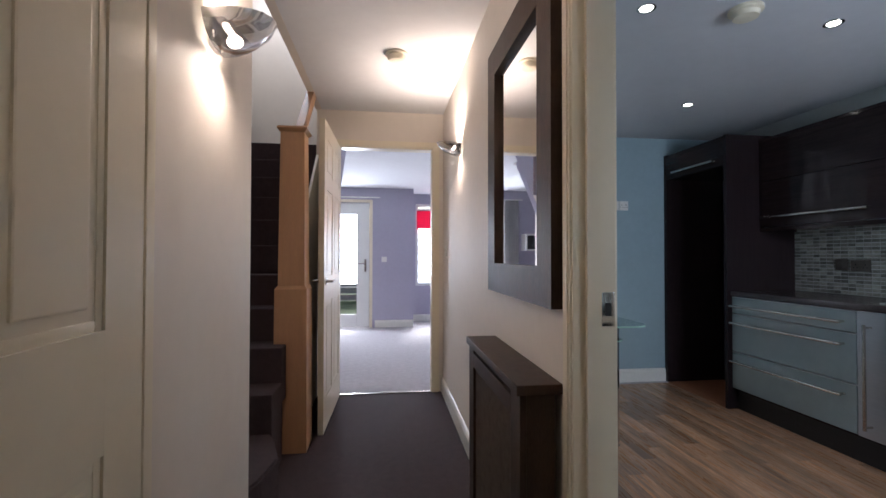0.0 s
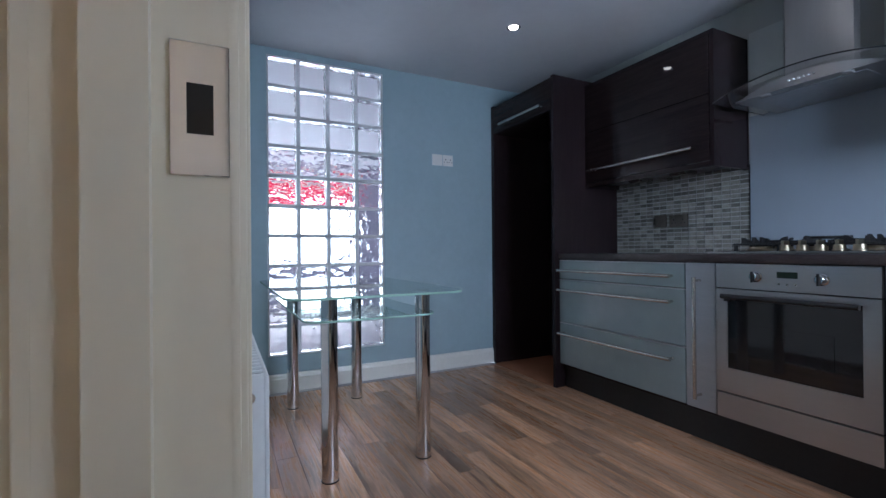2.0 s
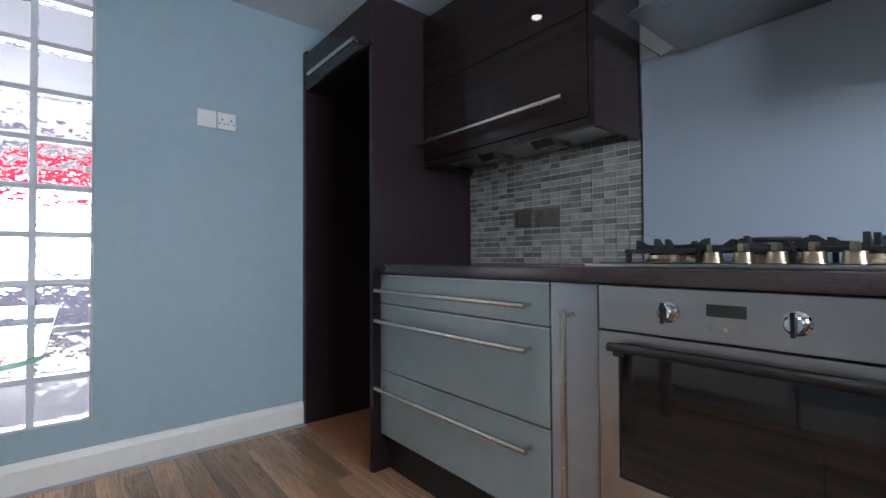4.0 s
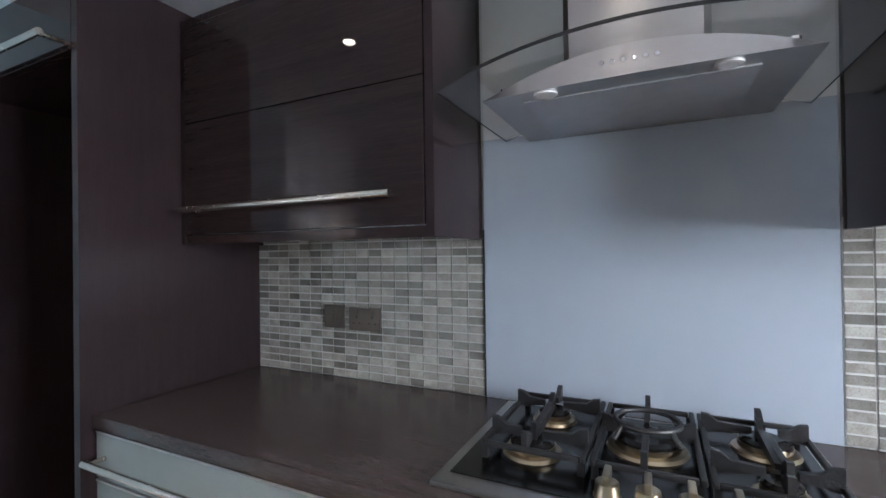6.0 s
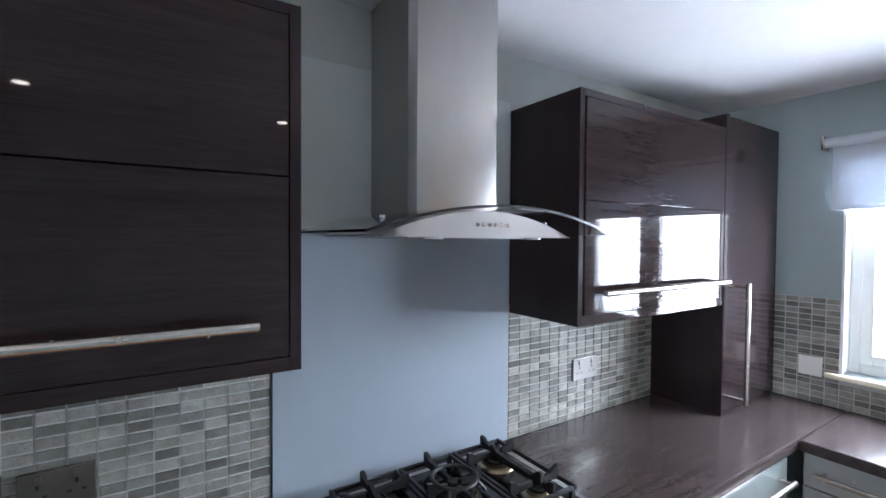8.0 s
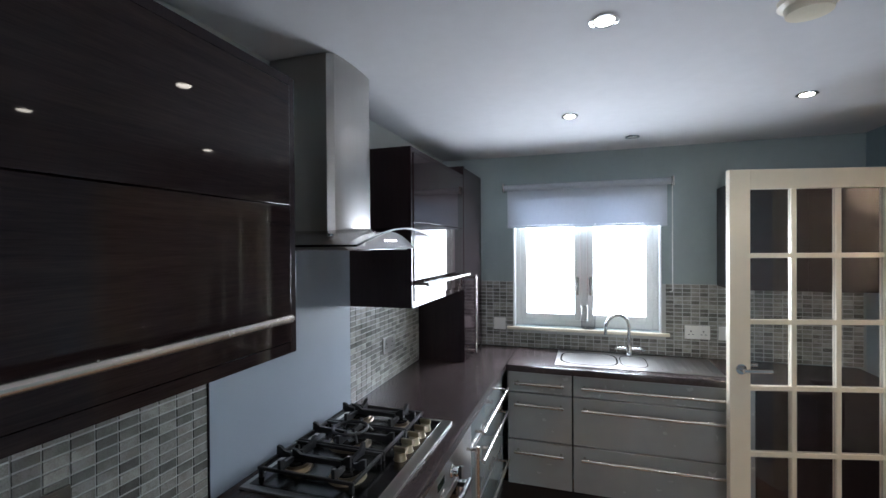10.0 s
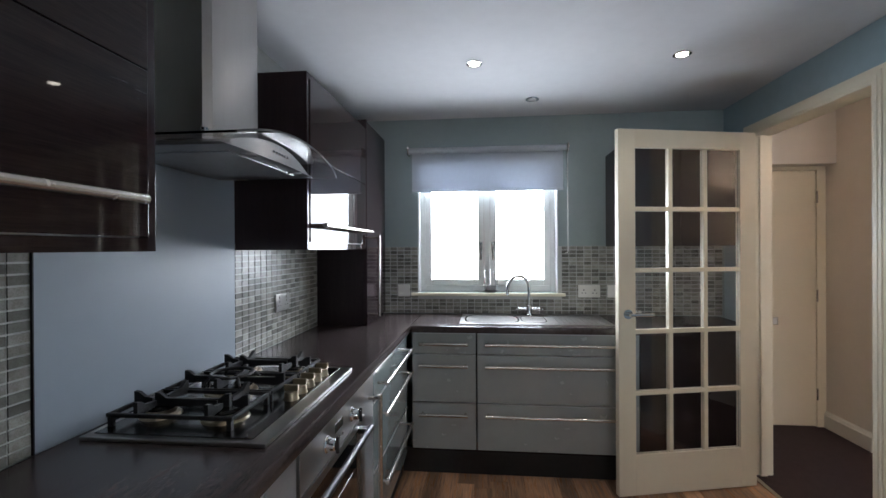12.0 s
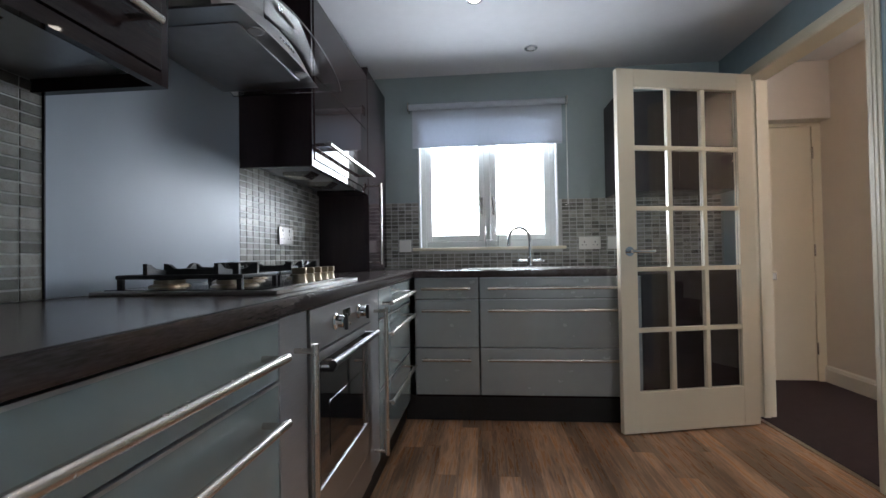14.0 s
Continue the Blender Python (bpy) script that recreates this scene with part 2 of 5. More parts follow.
# ---- building blocks ----


def box(bm, x0, y0, z0, x1, y1, z1, bev=0.0):
    x0, x1, y0, y1, z0, z1 = min(x0, x1), max(x0, x1), min(y0, y1), max(y0, y1), min(z0, z1), max(z0, z1)
    m = Matrix.Translation(((x0 + x1) / 2, (y0 + y1) / 2, (z0 + z1) / 2)) @ Matrix.Diagonal((x1 - x0, y1 - y0, z1 - z0, 1))
    made = bmesh.ops.create_cube(bm, size=1, matrix=m)["verts"]
    if bev:
        edges = list({e for v in made for e in v.link_edges})
        bmesh.ops.bevel(bm, geom=edges, offset=bev, segments=2, affect="EDGES", profile=0.6)
    return bm


def boxes(*rows, bev=0.0):
    bm = bmesh.new()
    for r in rows:
        box(bm, *r, bev=bev)
    return bm


def rod(bm, a, b, r, r2=None, n=20):
    a, b = Vector(a), Vector(b)
    m = Matrix.Translation((a + b) / 2) @ (b - a).to_track_quat("Z", "Y").to_matrix().to_4x4()
    bmesh.ops.create_cone(bm, cap_ends=True, segments=n, radius1=r, radius2=r if r2 is None else r2, depth=(b - a).length, matrix=m)
    return bm


def tube(bm, points, r, n=12):
    """A round tube along a line of points."""
    rings = []
    pts = [Vector(p) for p in points]
    ref = Vector((0, 0, 1)) if abs((pts[1] - pts[0]).normalized().z) < 0.9 else Vector((0, 1, 0))
    for i, p in enumerate(pts):
        d = (pts[min(i + 1, len(pts) - 1)] - pts[max(i - 1, 0)]).normalized()
        u = d.cross(ref).normalized()
        v = d.cross(u).normalized()
        ref = -v if ref.dot(v) < 0 else v
        u = d.cross(ref).normalized()
        rings.append([bm.verts.new(p + r * (math.cos(2 * math.pi * k / n) * u + math.sin(2 * math.pi * k / n) * ref)) for k in range(n)])
    for a, b in zip(rings, rings[1:]):
        for k in range(n):
            bm.faces.new((a[k], a[(k + 1) % n], b[(k + 1) % n], b[k]))
    bm.faces.new(rings[0]), bm.faces.new(list(reversed(rings[-1])))
    return bm


def lathe(bm, centre, profile, n=28, axis="Z"):
    """Turns a profile of (radius, height) round an axis through centre."""
    c = Vector(centre)
    rings = []
    for r, h in profile:
        ring = []
        for k in range(n):
            a = 2 * math.pi * k / n
            p = (r * math.cos(a), r * math.sin(a), h)
            p = {"Z": p, "X": (h, p[0], p[1]), "Y": (p[0], h, p[1])}[axis]
            ring.append(bm.verts.new(c + Vector(p)))
        rings.append(ring)
    for a, b in zip(rings, rings[1:]):
        for k in range(n):
            bm.faces.new((a[k], a[(k + 1) % n], b[(k + 1) % n], b[k]))
    bm.faces.new(rings[0]), bm.faces.new(rings[-1])
    return bm


def prism(bm, outline, a, b, axis):
    """Pushes a closed outline from a to b along an axis; the outline's two numbers are the other two axes in order."""
    def at(p, q, s):
        return {"X": (s, p, q), "Y": (p, s, q), "Z": (p, q, s)}[axis]
    lo, hi = [bm.verts.new(at(p, q, a)) for p, q in outline], [bm.verts.new(at(p, q, b)) for p, q in outline]
    bm.faces.new(lo), bm.faces.new(list(reversed(hi)))
    for k in range(len(lo)):
        bm.faces.new((lo[k], hi[k], hi[(k + 1) % len(lo)], lo[(k + 1) % len(lo)]))
    return bm


def ring_x(bm, x0, x1, outer, inner, bev=0.0):
    """A mitred rectangular frame in a plane across x; outer and inner are (y0, y1, z0, z1)."""
    def corners(r, x):
        return [bm.verts.new((x, y, z)) for y, z in ((r[0], r[2]), (r[1], r[2]), (r[1], r[3]), (r[0], r[3]))]
    a, b, c, d = corners(outer, x0), corners(inner, x0), corners(outer, x1), corners(inner, x1)
    for k in range(4):
        n = (k + 1) % 4
        for q in ((a[k], a[n], b[n], b[k]), (c[k], d[k], d[n], c[n]), (a[k], c[k], c[n], a[n]), (b[k], b[n], d[n], d[k])):
            bm.faces.new(q)
    if bev:
        bmesh.ops.bevel(bm, geom=[e for e in bm.edges if e.calc_face_angle(0) > 1], offset=bev, segments=2, affect="EDGES")
    return bm


def origin(ob):
    p = Vector((0, 0, 0))
    while ob:
        p, ob = p + ob.location, ob.parent
    return p


def mesh_of(name, bm, mat, smooth=True):
    bmesh.ops.recalc_face_normals(bm, faces=bm.faces)
    me = bpy.data.meshes.new(name)
    if smooth:
        for f in bm.faces:
            f.smooth = True
        for e in bm.edges:
            if len(e.link_faces) == 2 and e.calc_face_angle(0) > 0.6:
                e.smooth = False
        for f in bm.faces:
            beside = [g.calc_area() for e in f.edges for g in e.link_faces if g is not f and e.smooth]
            if not beside or max(beside) < 0.25 * f.calc_area():
                f.smooth = False
    bm.to_mesh(me)
    bm.free()
    me.materials.append(M[mat])
    return me


def part(name, bm, mat, parent=None, label="", kind=""):
    """One mesh, given in world metres, as a part of parent."""
    if parent:
        bmesh.ops.translate(bm, verts=bm.verts, vec=-origin(parent))
    ob = new(name, mesh_of(name, bm, mat))
    ob.parent = parent
    return tagged(ob, label, kind=kind)


def thing(name, at, label, category, group=""):
    ob = new(name)
    ob.location = at
    ob.empty_display_size = 0.1
    return tagged(ob, label, category, group)


def setting(name, bm, mat, label="", category=""):
    ob = new(name, mesh_of(name, bm, mat))
    return tagged(ob, label, category, kind="structure")


# ---- the large structure ----
KX0, KX1, KY0, KY1 = -0.055, 2.56, -3.78, 0.16      # the kitchen
HX0, HX1, HY0, HY1 = -1.12, -0.16, -4.31, 0.10     # the hall
DY0, DY1, DZ = -3.475, -2.625, 2.04                # the kitchen doorway

setting("floor_kitchen_base", boxes((-0.10, -3.9, -0.12, 2.7, 0.2, -0.012)), "gap", "dark underlay below the kitchen laminate", "floor")
setting("floor_hall", boxes((-2.2, -4.5, -0.12, -0.104, 0.10, 0.0), (-0.1038, DY0 + 0.0003, -0.1, -0.0665, DY1 - 0.0003, 0.0)), "carpet", "dark purple brown hall carpet with a short pile", "carpet floor")
setting("floor_living", boxes((-3.2, 0.105, -0.12, 3.2, 4.6, 0.004)), "carpet_pale", "pale grey living room carpet with a soft pile", "carpet floor")
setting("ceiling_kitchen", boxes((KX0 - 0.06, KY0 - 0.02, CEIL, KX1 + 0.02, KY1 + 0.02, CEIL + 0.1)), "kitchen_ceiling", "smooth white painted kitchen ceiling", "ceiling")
setting("ceiling_hall", boxes((-1.2, -4.5, HALL_CEIL, -0.1, 0.2, HALL_CEIL + 0.1)), "ceiling", "smooth white painted hall ceiling", "ceiling")
setting("ceiling_living", boxes((-1.225, 0.21, CEIL, 3.2, 4.6, CEIL + 0.1), (-3.2, 1.5, CEIL, -1.2252, 4.6, CEIL + 0.1)), "ceiling", "plain white living room ceiling", "ceiling")
setting("ceiling_stairwell", boxes((-2.2, -4.5, 4.4, -1.2, 3.2, 4.5)), "ceiling", "plain white ceiling high above the stairs", "ceiling")

# kitchen north wall with the opening for the glass blocks
GX0, GX1, GZ0, GZ1 = 0.213, 1.02, 0.243, 2.25
def wall_y(y0, y1, x0, x1, holes, top=CEIL):
    """A wall that runs along x, with its rectangular holes (x0, x1, z0, z1) in order."""
    bm = bmesh.new()
    at = x0
    for a, b, lo, hi in holes:
        box(bm, at, y0, -0.05, a, y1, top)
        if lo > 0:
            box(bm, a, y0, -0.05, b, y1, lo)
        if hi < top:
            box(bm, a, y0, hi, b, y1, top)
        at = b
    return box(bm, at, y0, -0.05, x1, y1, top)


def wall_x(x0, x1, y0, y1, holes, top=CEIL):
    bm = bmesh.new()
    at = y0
    for a, b, lo, hi in holes:
        box(bm, x0, at, -0.05, x1, a, top)
        if lo > 0:
            box(bm, x0, a, -0.05, x1, b, lo)
        if hi < top:
            box(bm, x0, a, hi, x1, b, top)
        at = b
    return box(bm, x0, at, -0.05, x1, y1, top)


setting("wall_kitchen_north", wall_y(KY1, KY1 + 0.05, KX0, KX1 + 0.1, [(GX0, GX1, GZ0, GZ1)]), "blue_wall", "pale blue painted wall round a panel of glass blocks", "wall")
setting("wall_living_south", wall_y(KY1 + 0.055, KY1 + 0.10, -0.16, 3.2, [(GX0, GX1, GZ0, GZ1)]), "lilac_wall", "lilac painted living room wall", "wall")
setting("wall_kitchen_east", boxes((KX1, KY0 - 0.12, -0.05, KX1 + 0.1, KY1, CEIL)), "grey_wall", "grey green painted wall behind the kitchen units", "wall")
WX0, WX1, WZ0, WZ1 = 1.035, 2.02, 1.06, 1.98
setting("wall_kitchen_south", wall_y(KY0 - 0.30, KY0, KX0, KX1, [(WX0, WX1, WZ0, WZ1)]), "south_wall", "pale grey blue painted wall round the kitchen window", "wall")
setting("wall_kitchen_west", wall_x(-0.1048, KX0, KY0, KY1, [(DY0 - 0.03, DY1 + 0.03, 0, DZ + 0.03)]), "blue_wall", "pale blue painted wall beside the hall doorway", "wall")
setting("wall_hall_east", wall_x(HX1, -0.105, HY0, HY1 + 0.05, [(DY0 - 0.03, DY1 + 0.03, 0, DZ + 0.03)], HALL_CEIL), "hall_wall", "cream painted hall wall with a mirror", "wall")
LDX0, LDX1, LDZ = -1.075, -0.262, 2.10              # the doorway to the living room
setting("wall_hall_north", wall_y(HY1, HY1 + 0.10, -1.2249, HX1 + 0.001, [(LDX0 - 0.03, LDX1 + 0.03, 0, LDZ + 0.03)], HALL_CEIL), "hall_wall", "cream painted wall round the living room doorway", "wall")
setting("wall_hall_south", wall_y(HY0 - 0.12, HY0, -1.25, HX1, [(-0.612, -0.584, 1.12, 1.56)], HALL_CEIL), "hall_wall", "cream painted end wall of the hall", "wall")
SDY0, SDY1 = -3.62, -2.875                          # the door in the hall's west wall
setting("wall_hall_west", wall_x(HX0 - 0.10, HX0, HY0, -2.15, [(SDY0, SDY1, 0, 2.04)], HALL_CEIL), "hall_wall", "cream painted hall wall with a wall light", "wall")
setting("wall_hall_pier", boxes((HX0 + 0.0005, HY0, -0.05, -1.03, -3.70, HALL_CEIL - 0.001)), "hall_wall", "cream painted wall beside the front door", "wall")
setting("lintel_front_door", boxes((-1.0295, HY0, 1.985, HX1, HY0 + 0.15, HALL_CEIL - 0.001)), "hall_wall", "cream painted lintel over the front door", "lintel")
setting("wall_stairs_south", boxes((-2.2, -2.25, -0.05, HX0 - 0.101, -2.15, 4.4)), "hall_wall", "cream painted wall at the foot of the stairs", "wall")
setting("wall_stairs_west", boxes((-2.2, -2.15, -0.05, -2.10, 3.2, 4.4)), "hall_wall", "cream painted wall along the stairs", "wall")
setting("wall_above_hall", boxes((-1.25, -2.15, HALL_CEIL, -1.2005, 0.10, 4.4)), "hall_wall", "cream painted wall above the hall ceiling edge", "wall")
setting("wall_living_west", boxes((-3.3, 0.1, -0.05, -3.2, 4.6, CEIL)), "lilac_wall", "lilac painted side wall", "wall")
setting("wall_living_east", boxes((3.2, 0.1, -0.05, 3.3, 4.6, CEIL)), "lilac_wall", "lilac painted side wall", "wall")
LY = 3.62
setting("wall_living_north", wall_y(LY, LY + 0.75, -3.2, -0.20, [(-1.64, -0.92, 0, 2.05)]), "lilac_wall", "lilac painted wall beside a glazed garden door", "wall")
setting("wall_living_bay", wall_y(4.25, 4.37, -0.199, 3.2, [(-0.12, 1.95, 0.64, 2.12)]), "lilac_wall", "lilac painted wall under a window with a red blind", "wall")
setting("wall_stairs_east", prism(bmesh.new(), [(0.1, 1.22), (1.35, 2.37), (1.35, 4.4), (0.1, 4.4)], -1.243, -1.2255, "X"), "hall_wall", "cream painted wall beside the upper stairs", "wall")
setting("wall_stairs_top", boxes((-2.1, 1.2, 2.3, -1.2435, 1.25, 4.4)), "hall_wall", "cream painted wall at the head of the stairs", "wall")
setting("soffit_slab", prism(bmesh.new(), [(0.1, 1.10), (1.35, 2.25), (1.35, 2.36), (0.1, 1.21)], -2.1, -1.2252, "X"), "lilac_wall", "lilac painted sloping soffit under the stairs", "soffit")
prism_bm = prism(bmesh.new(), [(0.26, CEIL), (0.26, 1.75), (0.9, CEIL)], -1.2250, -1.06, "X")
setting("stair_soffit", prism_bm, "lilac_wall", "lilac painted sloping underside of the stairs", "soffit")

# ---- kitchen: base units ----
FX, FY = 2.0, -3.29            # the planes of the drawer fronts
ZB, ZT = 0.165, 0.868          # bottom and top of the fronts


def bar_handle(parent, a, b, out, r=0.0085, label="brushed steel bar handle"):
    """A bar from a to b, held off its front by two posts along -out."""
    a, b, out = Vector(a), Vector(b), Vector(out)
    out = out * 1.25
    bm = rod(bmesh.new(), a + out, b + out, r * 1.12, n=14)
    d = (b - a).normalized() * 0.016
    for p in (a + d, b - d):
        rod(bm, p - out * 0.02, p + out, r * 0.8, n=10)
    part("handle", bm, "satin", parent, label)


def drawer_unit(label, side, u0, u1, cuts=(0.868, 0.738, 0.447, 0.165), mat="front_blue", hs=0.07, group="drawer units of the kitchen", he=None, box_depth=0.52):
    """side E: fronts in the plane x = FX, spread over y; side S: in the plane y = FY, spread over x."""
    mid = (u0 + u1) / 2
    t = thing("drawer_unit", (FX + 0.3, mid, 0.15) if side == "E" else (mid, FY - 0.25, 0.15), label, "kitchen drawer unit", group)
    if side == "E":
        part("body", boxes((FX + 0.022, u0 + 0.001, 0.151, FX + box_depth, u1 - 0.001, 0.869)), "wenge_v", t)
    else:
        part("body", boxes((u0 + 0.001, KY0 + 0.01, 0.151, u1 - 0.001, FY - 0.022, 0.869)), "wenge_v", t)
    for hi, lo in zip(cuts, cuts[1:]):
        g = 0.003
        if side == "E":
            f = part("drawer", boxes((FX, u0 + g, lo + g, FX + 0.019, u1 - g, hi - g), bev=0.002), mat, t)
            edge = boxes((FX - 0.0015, u0 + g, hi - g - 0.004, FX + 0.019, u1 - g, hi - g + 0.0015))
            bar_handle(f, (FX, u0 + hs, hi - 0.069), (FX, u1 - (he or hs), hi - 0.069), (-0.035, 0, 0))
        else:
            f = part("drawer", boxes((u0 + g, FY - 0.019, lo + g, u1 - g, FY, hi - g), bev=0.002), mat, t)
            edge = boxes((u0 + g, FY - 0.019, hi - g - 0.004, u1 - g, FY + 0.0015, hi - g + 0.0015))
            bar_handle(f, (u0 + hs, FY, hi - 0.064), (u1 - hs, FY, hi - 0.064), (0, 0.035, 0))
        part("front_trim", edge, "front_grey", f, "thin silver top trim")
    return t


def pullout_unit(label, y0, y1):
    t = thing("pullout_unit", (FX + 0.3, (y0 + y1) / 2, 0.15), label, "kitchen pull-out unit", "narrow pull-out units beside the oven")
    part("body", boxes((FX + 0.022, y0 + 0.001, 0.151, FX + 0.52, y1 - 0.001, 0.869)), "wenge_v", t)
    f = part("door", boxes((FX, y0 + 0.002, ZB, FX + 0.019, y1 - 0.002, ZT), bev=0.002), "front_grey", t)
    ym = (y0 + y1) / 2
    bar_handle(f, (FX, ym, 0.22), (FX, ym, 0.80), (-0.038, 0, 0), 0.008, "long upright steel bar handle")


drawer_unit("wide three-drawer unit with pale blue glass fronts beside the fridge housing", "E", -1.537, -0.622, hs=0.055, he=0.03)
pullout_unit("narrow silver pull-out unit beside the drawer unit", -1.690, -1.539)
pullout_unit("narrow silver pull-out unit beside the corner drawers", -2.430, -2.279)
drawer_unit("narrow three-drawer unit with blue glass fronts near the corner", "E", -3.20, -2.432, hs=0.06, group="drawer units of the kitchen")
drawer_unit("silver grey three-drawer unit in the corner below the window", "S", 1.595, 1.985, mat="front_silver", hs=0.05)
drawer_unit("wide silver grey three-drawer unit below the sink", "S", 0.655, 1.592, mat="front_silver", hs=0.05)
# dark wood here paints the door's shade on the cabinet front
bc = thing("base_cabinet", (0.33, -3.6, 0.15), "base cabinet behind the open glazed door, its shade put into dark wood", "kitchen base cabinet")
part("body", boxes((0.385, KY0 + 0.01, 0.0, 0.652, FY - 0.022, 0.869)), "wenge_v", bc)
part("door", boxes((0.387, FY - 0.0215, 0.152, 0.651, FY - 0.001, 0.866), bev=0.002), "wenge_v", bc)
# panel and top added to fill the black corner behind the panes
part("end_panel", boxes((-0.012, KY0 + 0.01, 0.0, 0.3845, -3.42, 0.869)), "wenge_v", bc)
part("end_top", boxes((-0.012, KY0 + 0.01, 0.8705, 0.3745, -3.41, 0.910)), "worktop", bc)
setting("plinth_east", boxes((FX + 0.05, -3.30, 0.0, FX + 0.07, -0.60, 0.150)), "void", "black plinth below the long run of units", "plinth")
setting("plinth_south", boxes((0.655, FY - 0.07, 0.0, FX + 0.05, FY - 0.05, 0.150)), "void", "black plinth below the sink units", "plinth")

# the worktop, in one piece round the corner, with rounded front edges
wt = thing("worktop", (2.3, -2.0, 0.87), "dark brown wood-grain worktop running round the corner", "worktop")
bm = boxes((1.988, KY0 + 0.002, 0.871, KX1 - 0.002, -0.622, 0.912), bev=0.008)
part("worktop_run", bm, "worktop", wt)
bm = boxes((0.375, KY0 + 0.002, 0.8712, 1.9875, -3.255, 0.9118), bev=0.008)
part("worktop_return", bm, "worktop", wt)

# ---- oven ----
OY0, OY1 = -2.277, -1.692
oven = thing("oven", (2.3, -1.985, 0.15), "stainless steel built-in single oven with a black glass door", "oven")
part("body", boxes((FX + 0.015, OY0 + 0.004, 0.16, FX + 0.52, OY1 - 0.004, 0.868)), "black", oven)
part("control_panel", boxes((FX - 0.006, OY0 + 0.003, 0.757, FX + 0.014, OY1 - 0.003, 0.867), bev=0.002), "steel_h", oven)
door = part("door", ring_x(bmesh.new(), FX - 0.008, FX + 0.012, (OY0 + 0.003, OY1 - 0.003, 0.284, 0.752), (OY0 + 0.055, OY1 - 0.055, 0.395, 0.727), 0.0015), "steel_h", oven)
part("door_glass", boxes((FX - 0.004, OY0 + 0.0552, 0.3952, FX + 0.008, OY1 - 0.0552, 0.7268)), "black_glass", door, "black glass oven window")
part("door_inner_window", boxes((FX - 0.0055, OY0 + 0.14, 0.45, FX - 0.0042, OY1 - 0.14, 0.60)), "black_glass", door, "see-through middle of the oven glass")
bm = rod(bmesh.new(), (FX - 0.045, OY0 + 0.05, 0.722), (FX - 0.045, OY1 - 0.05, 0.722), 0.011, n=16)
box(bm, FX - 0.045, OY0 + 0.06, 0.712, FX - 0.004, OY0 + 0.09, 0.730, 0.003)
box(bm, FX - 0.045, OY1 - 0.09, 0.712, FX - 0.004, OY1 - 0.06, 0.700, 0.003)
part("handle", bm, "black", door, "black oven door handle")
part("drawer", boxes((FX - 0.004, OY0 + 0.003, 0.165, FX + 0.014, OY1 - 0.003, 0.276), bev=0.002), "steel_h", oven, "plain steel drawer front under the oven")
for ky in (-1.87, -2.104):
    k = part("knob", lathe(bmesh.new(), (FX - 0.006, ky, 0.814), [(0.024, -0.001), (0.024, -0.006), (0.019, -0.009), (0.017, -0.028), (0.014, -0.031)], axis="X"), "chrome", oven, "round chrome oven knob")
    part("pointer", boxes((FX - 0.046, ky - 0.0035, 0.791, FX - 0.0372, ky + 0.0035, 0.837)), "black", k)
part("display", boxes((FX - 0.0075, -2.022, 0.812, FX - 0.0062, -1.948, 0.838)), "display", oven, "dark clock display")
for i in range(3):
    part("button", lathe(bmesh.new(), (FX - 0.006, -1.955 - 0.03 * i, 0.787), [(0.005, 0), (0.005, -0.003)], n=12, axis="X"), "satin", oven)

# ---- hob ----
hob = thing("gas_hob", (2.3, -1.985, 0.912), "stainless steel five-burner gas hob let into the worktop", "gas hob")
HY_0, HY_1, HX_0, HX_1 = -2.292, -1.622, 2.045, 2.52
tray = boxes((HX_0, HY_0, 0.9125, HX_1, HY_1, 0.922), bev=0.003)
part("hob_tray", tray, "steel", hob)
part("hob_pan", boxes((HX_0 + 0.042, HY_0 + 0.022, 0.9222, HX_1 - 0.02, HY_1 - 0.022, 0.9245), bev=0.001), "pan_steel", hob, "dark sunken burner pan")
BURN = [(2.42, -1.77, 0.034), (2.23, -1.765, 0.042), (2.34, -1.975, 0.058), (2.42, -2.19, 0.042), (2.23, -2.18, 0.028)]
for bx, by, br in BURN:
    br *= 1.12
    b = part("burner", lathe(bmesh.new(), (bx, by, 0.9245), [(br + 0.014, 0), (br + 0.010, 0.006), (br, 0.009), (br, 0.019)]), "brass", hob, "brass gas burner ring")
    part("burner_cap", lathe(bmesh.new(), (bx, by, 0.9436), [(br * 0.95, 0), (br * 0.95, 0.005), (br * 0.75, 0.009)]), "hob_black", b, "black burner cap")
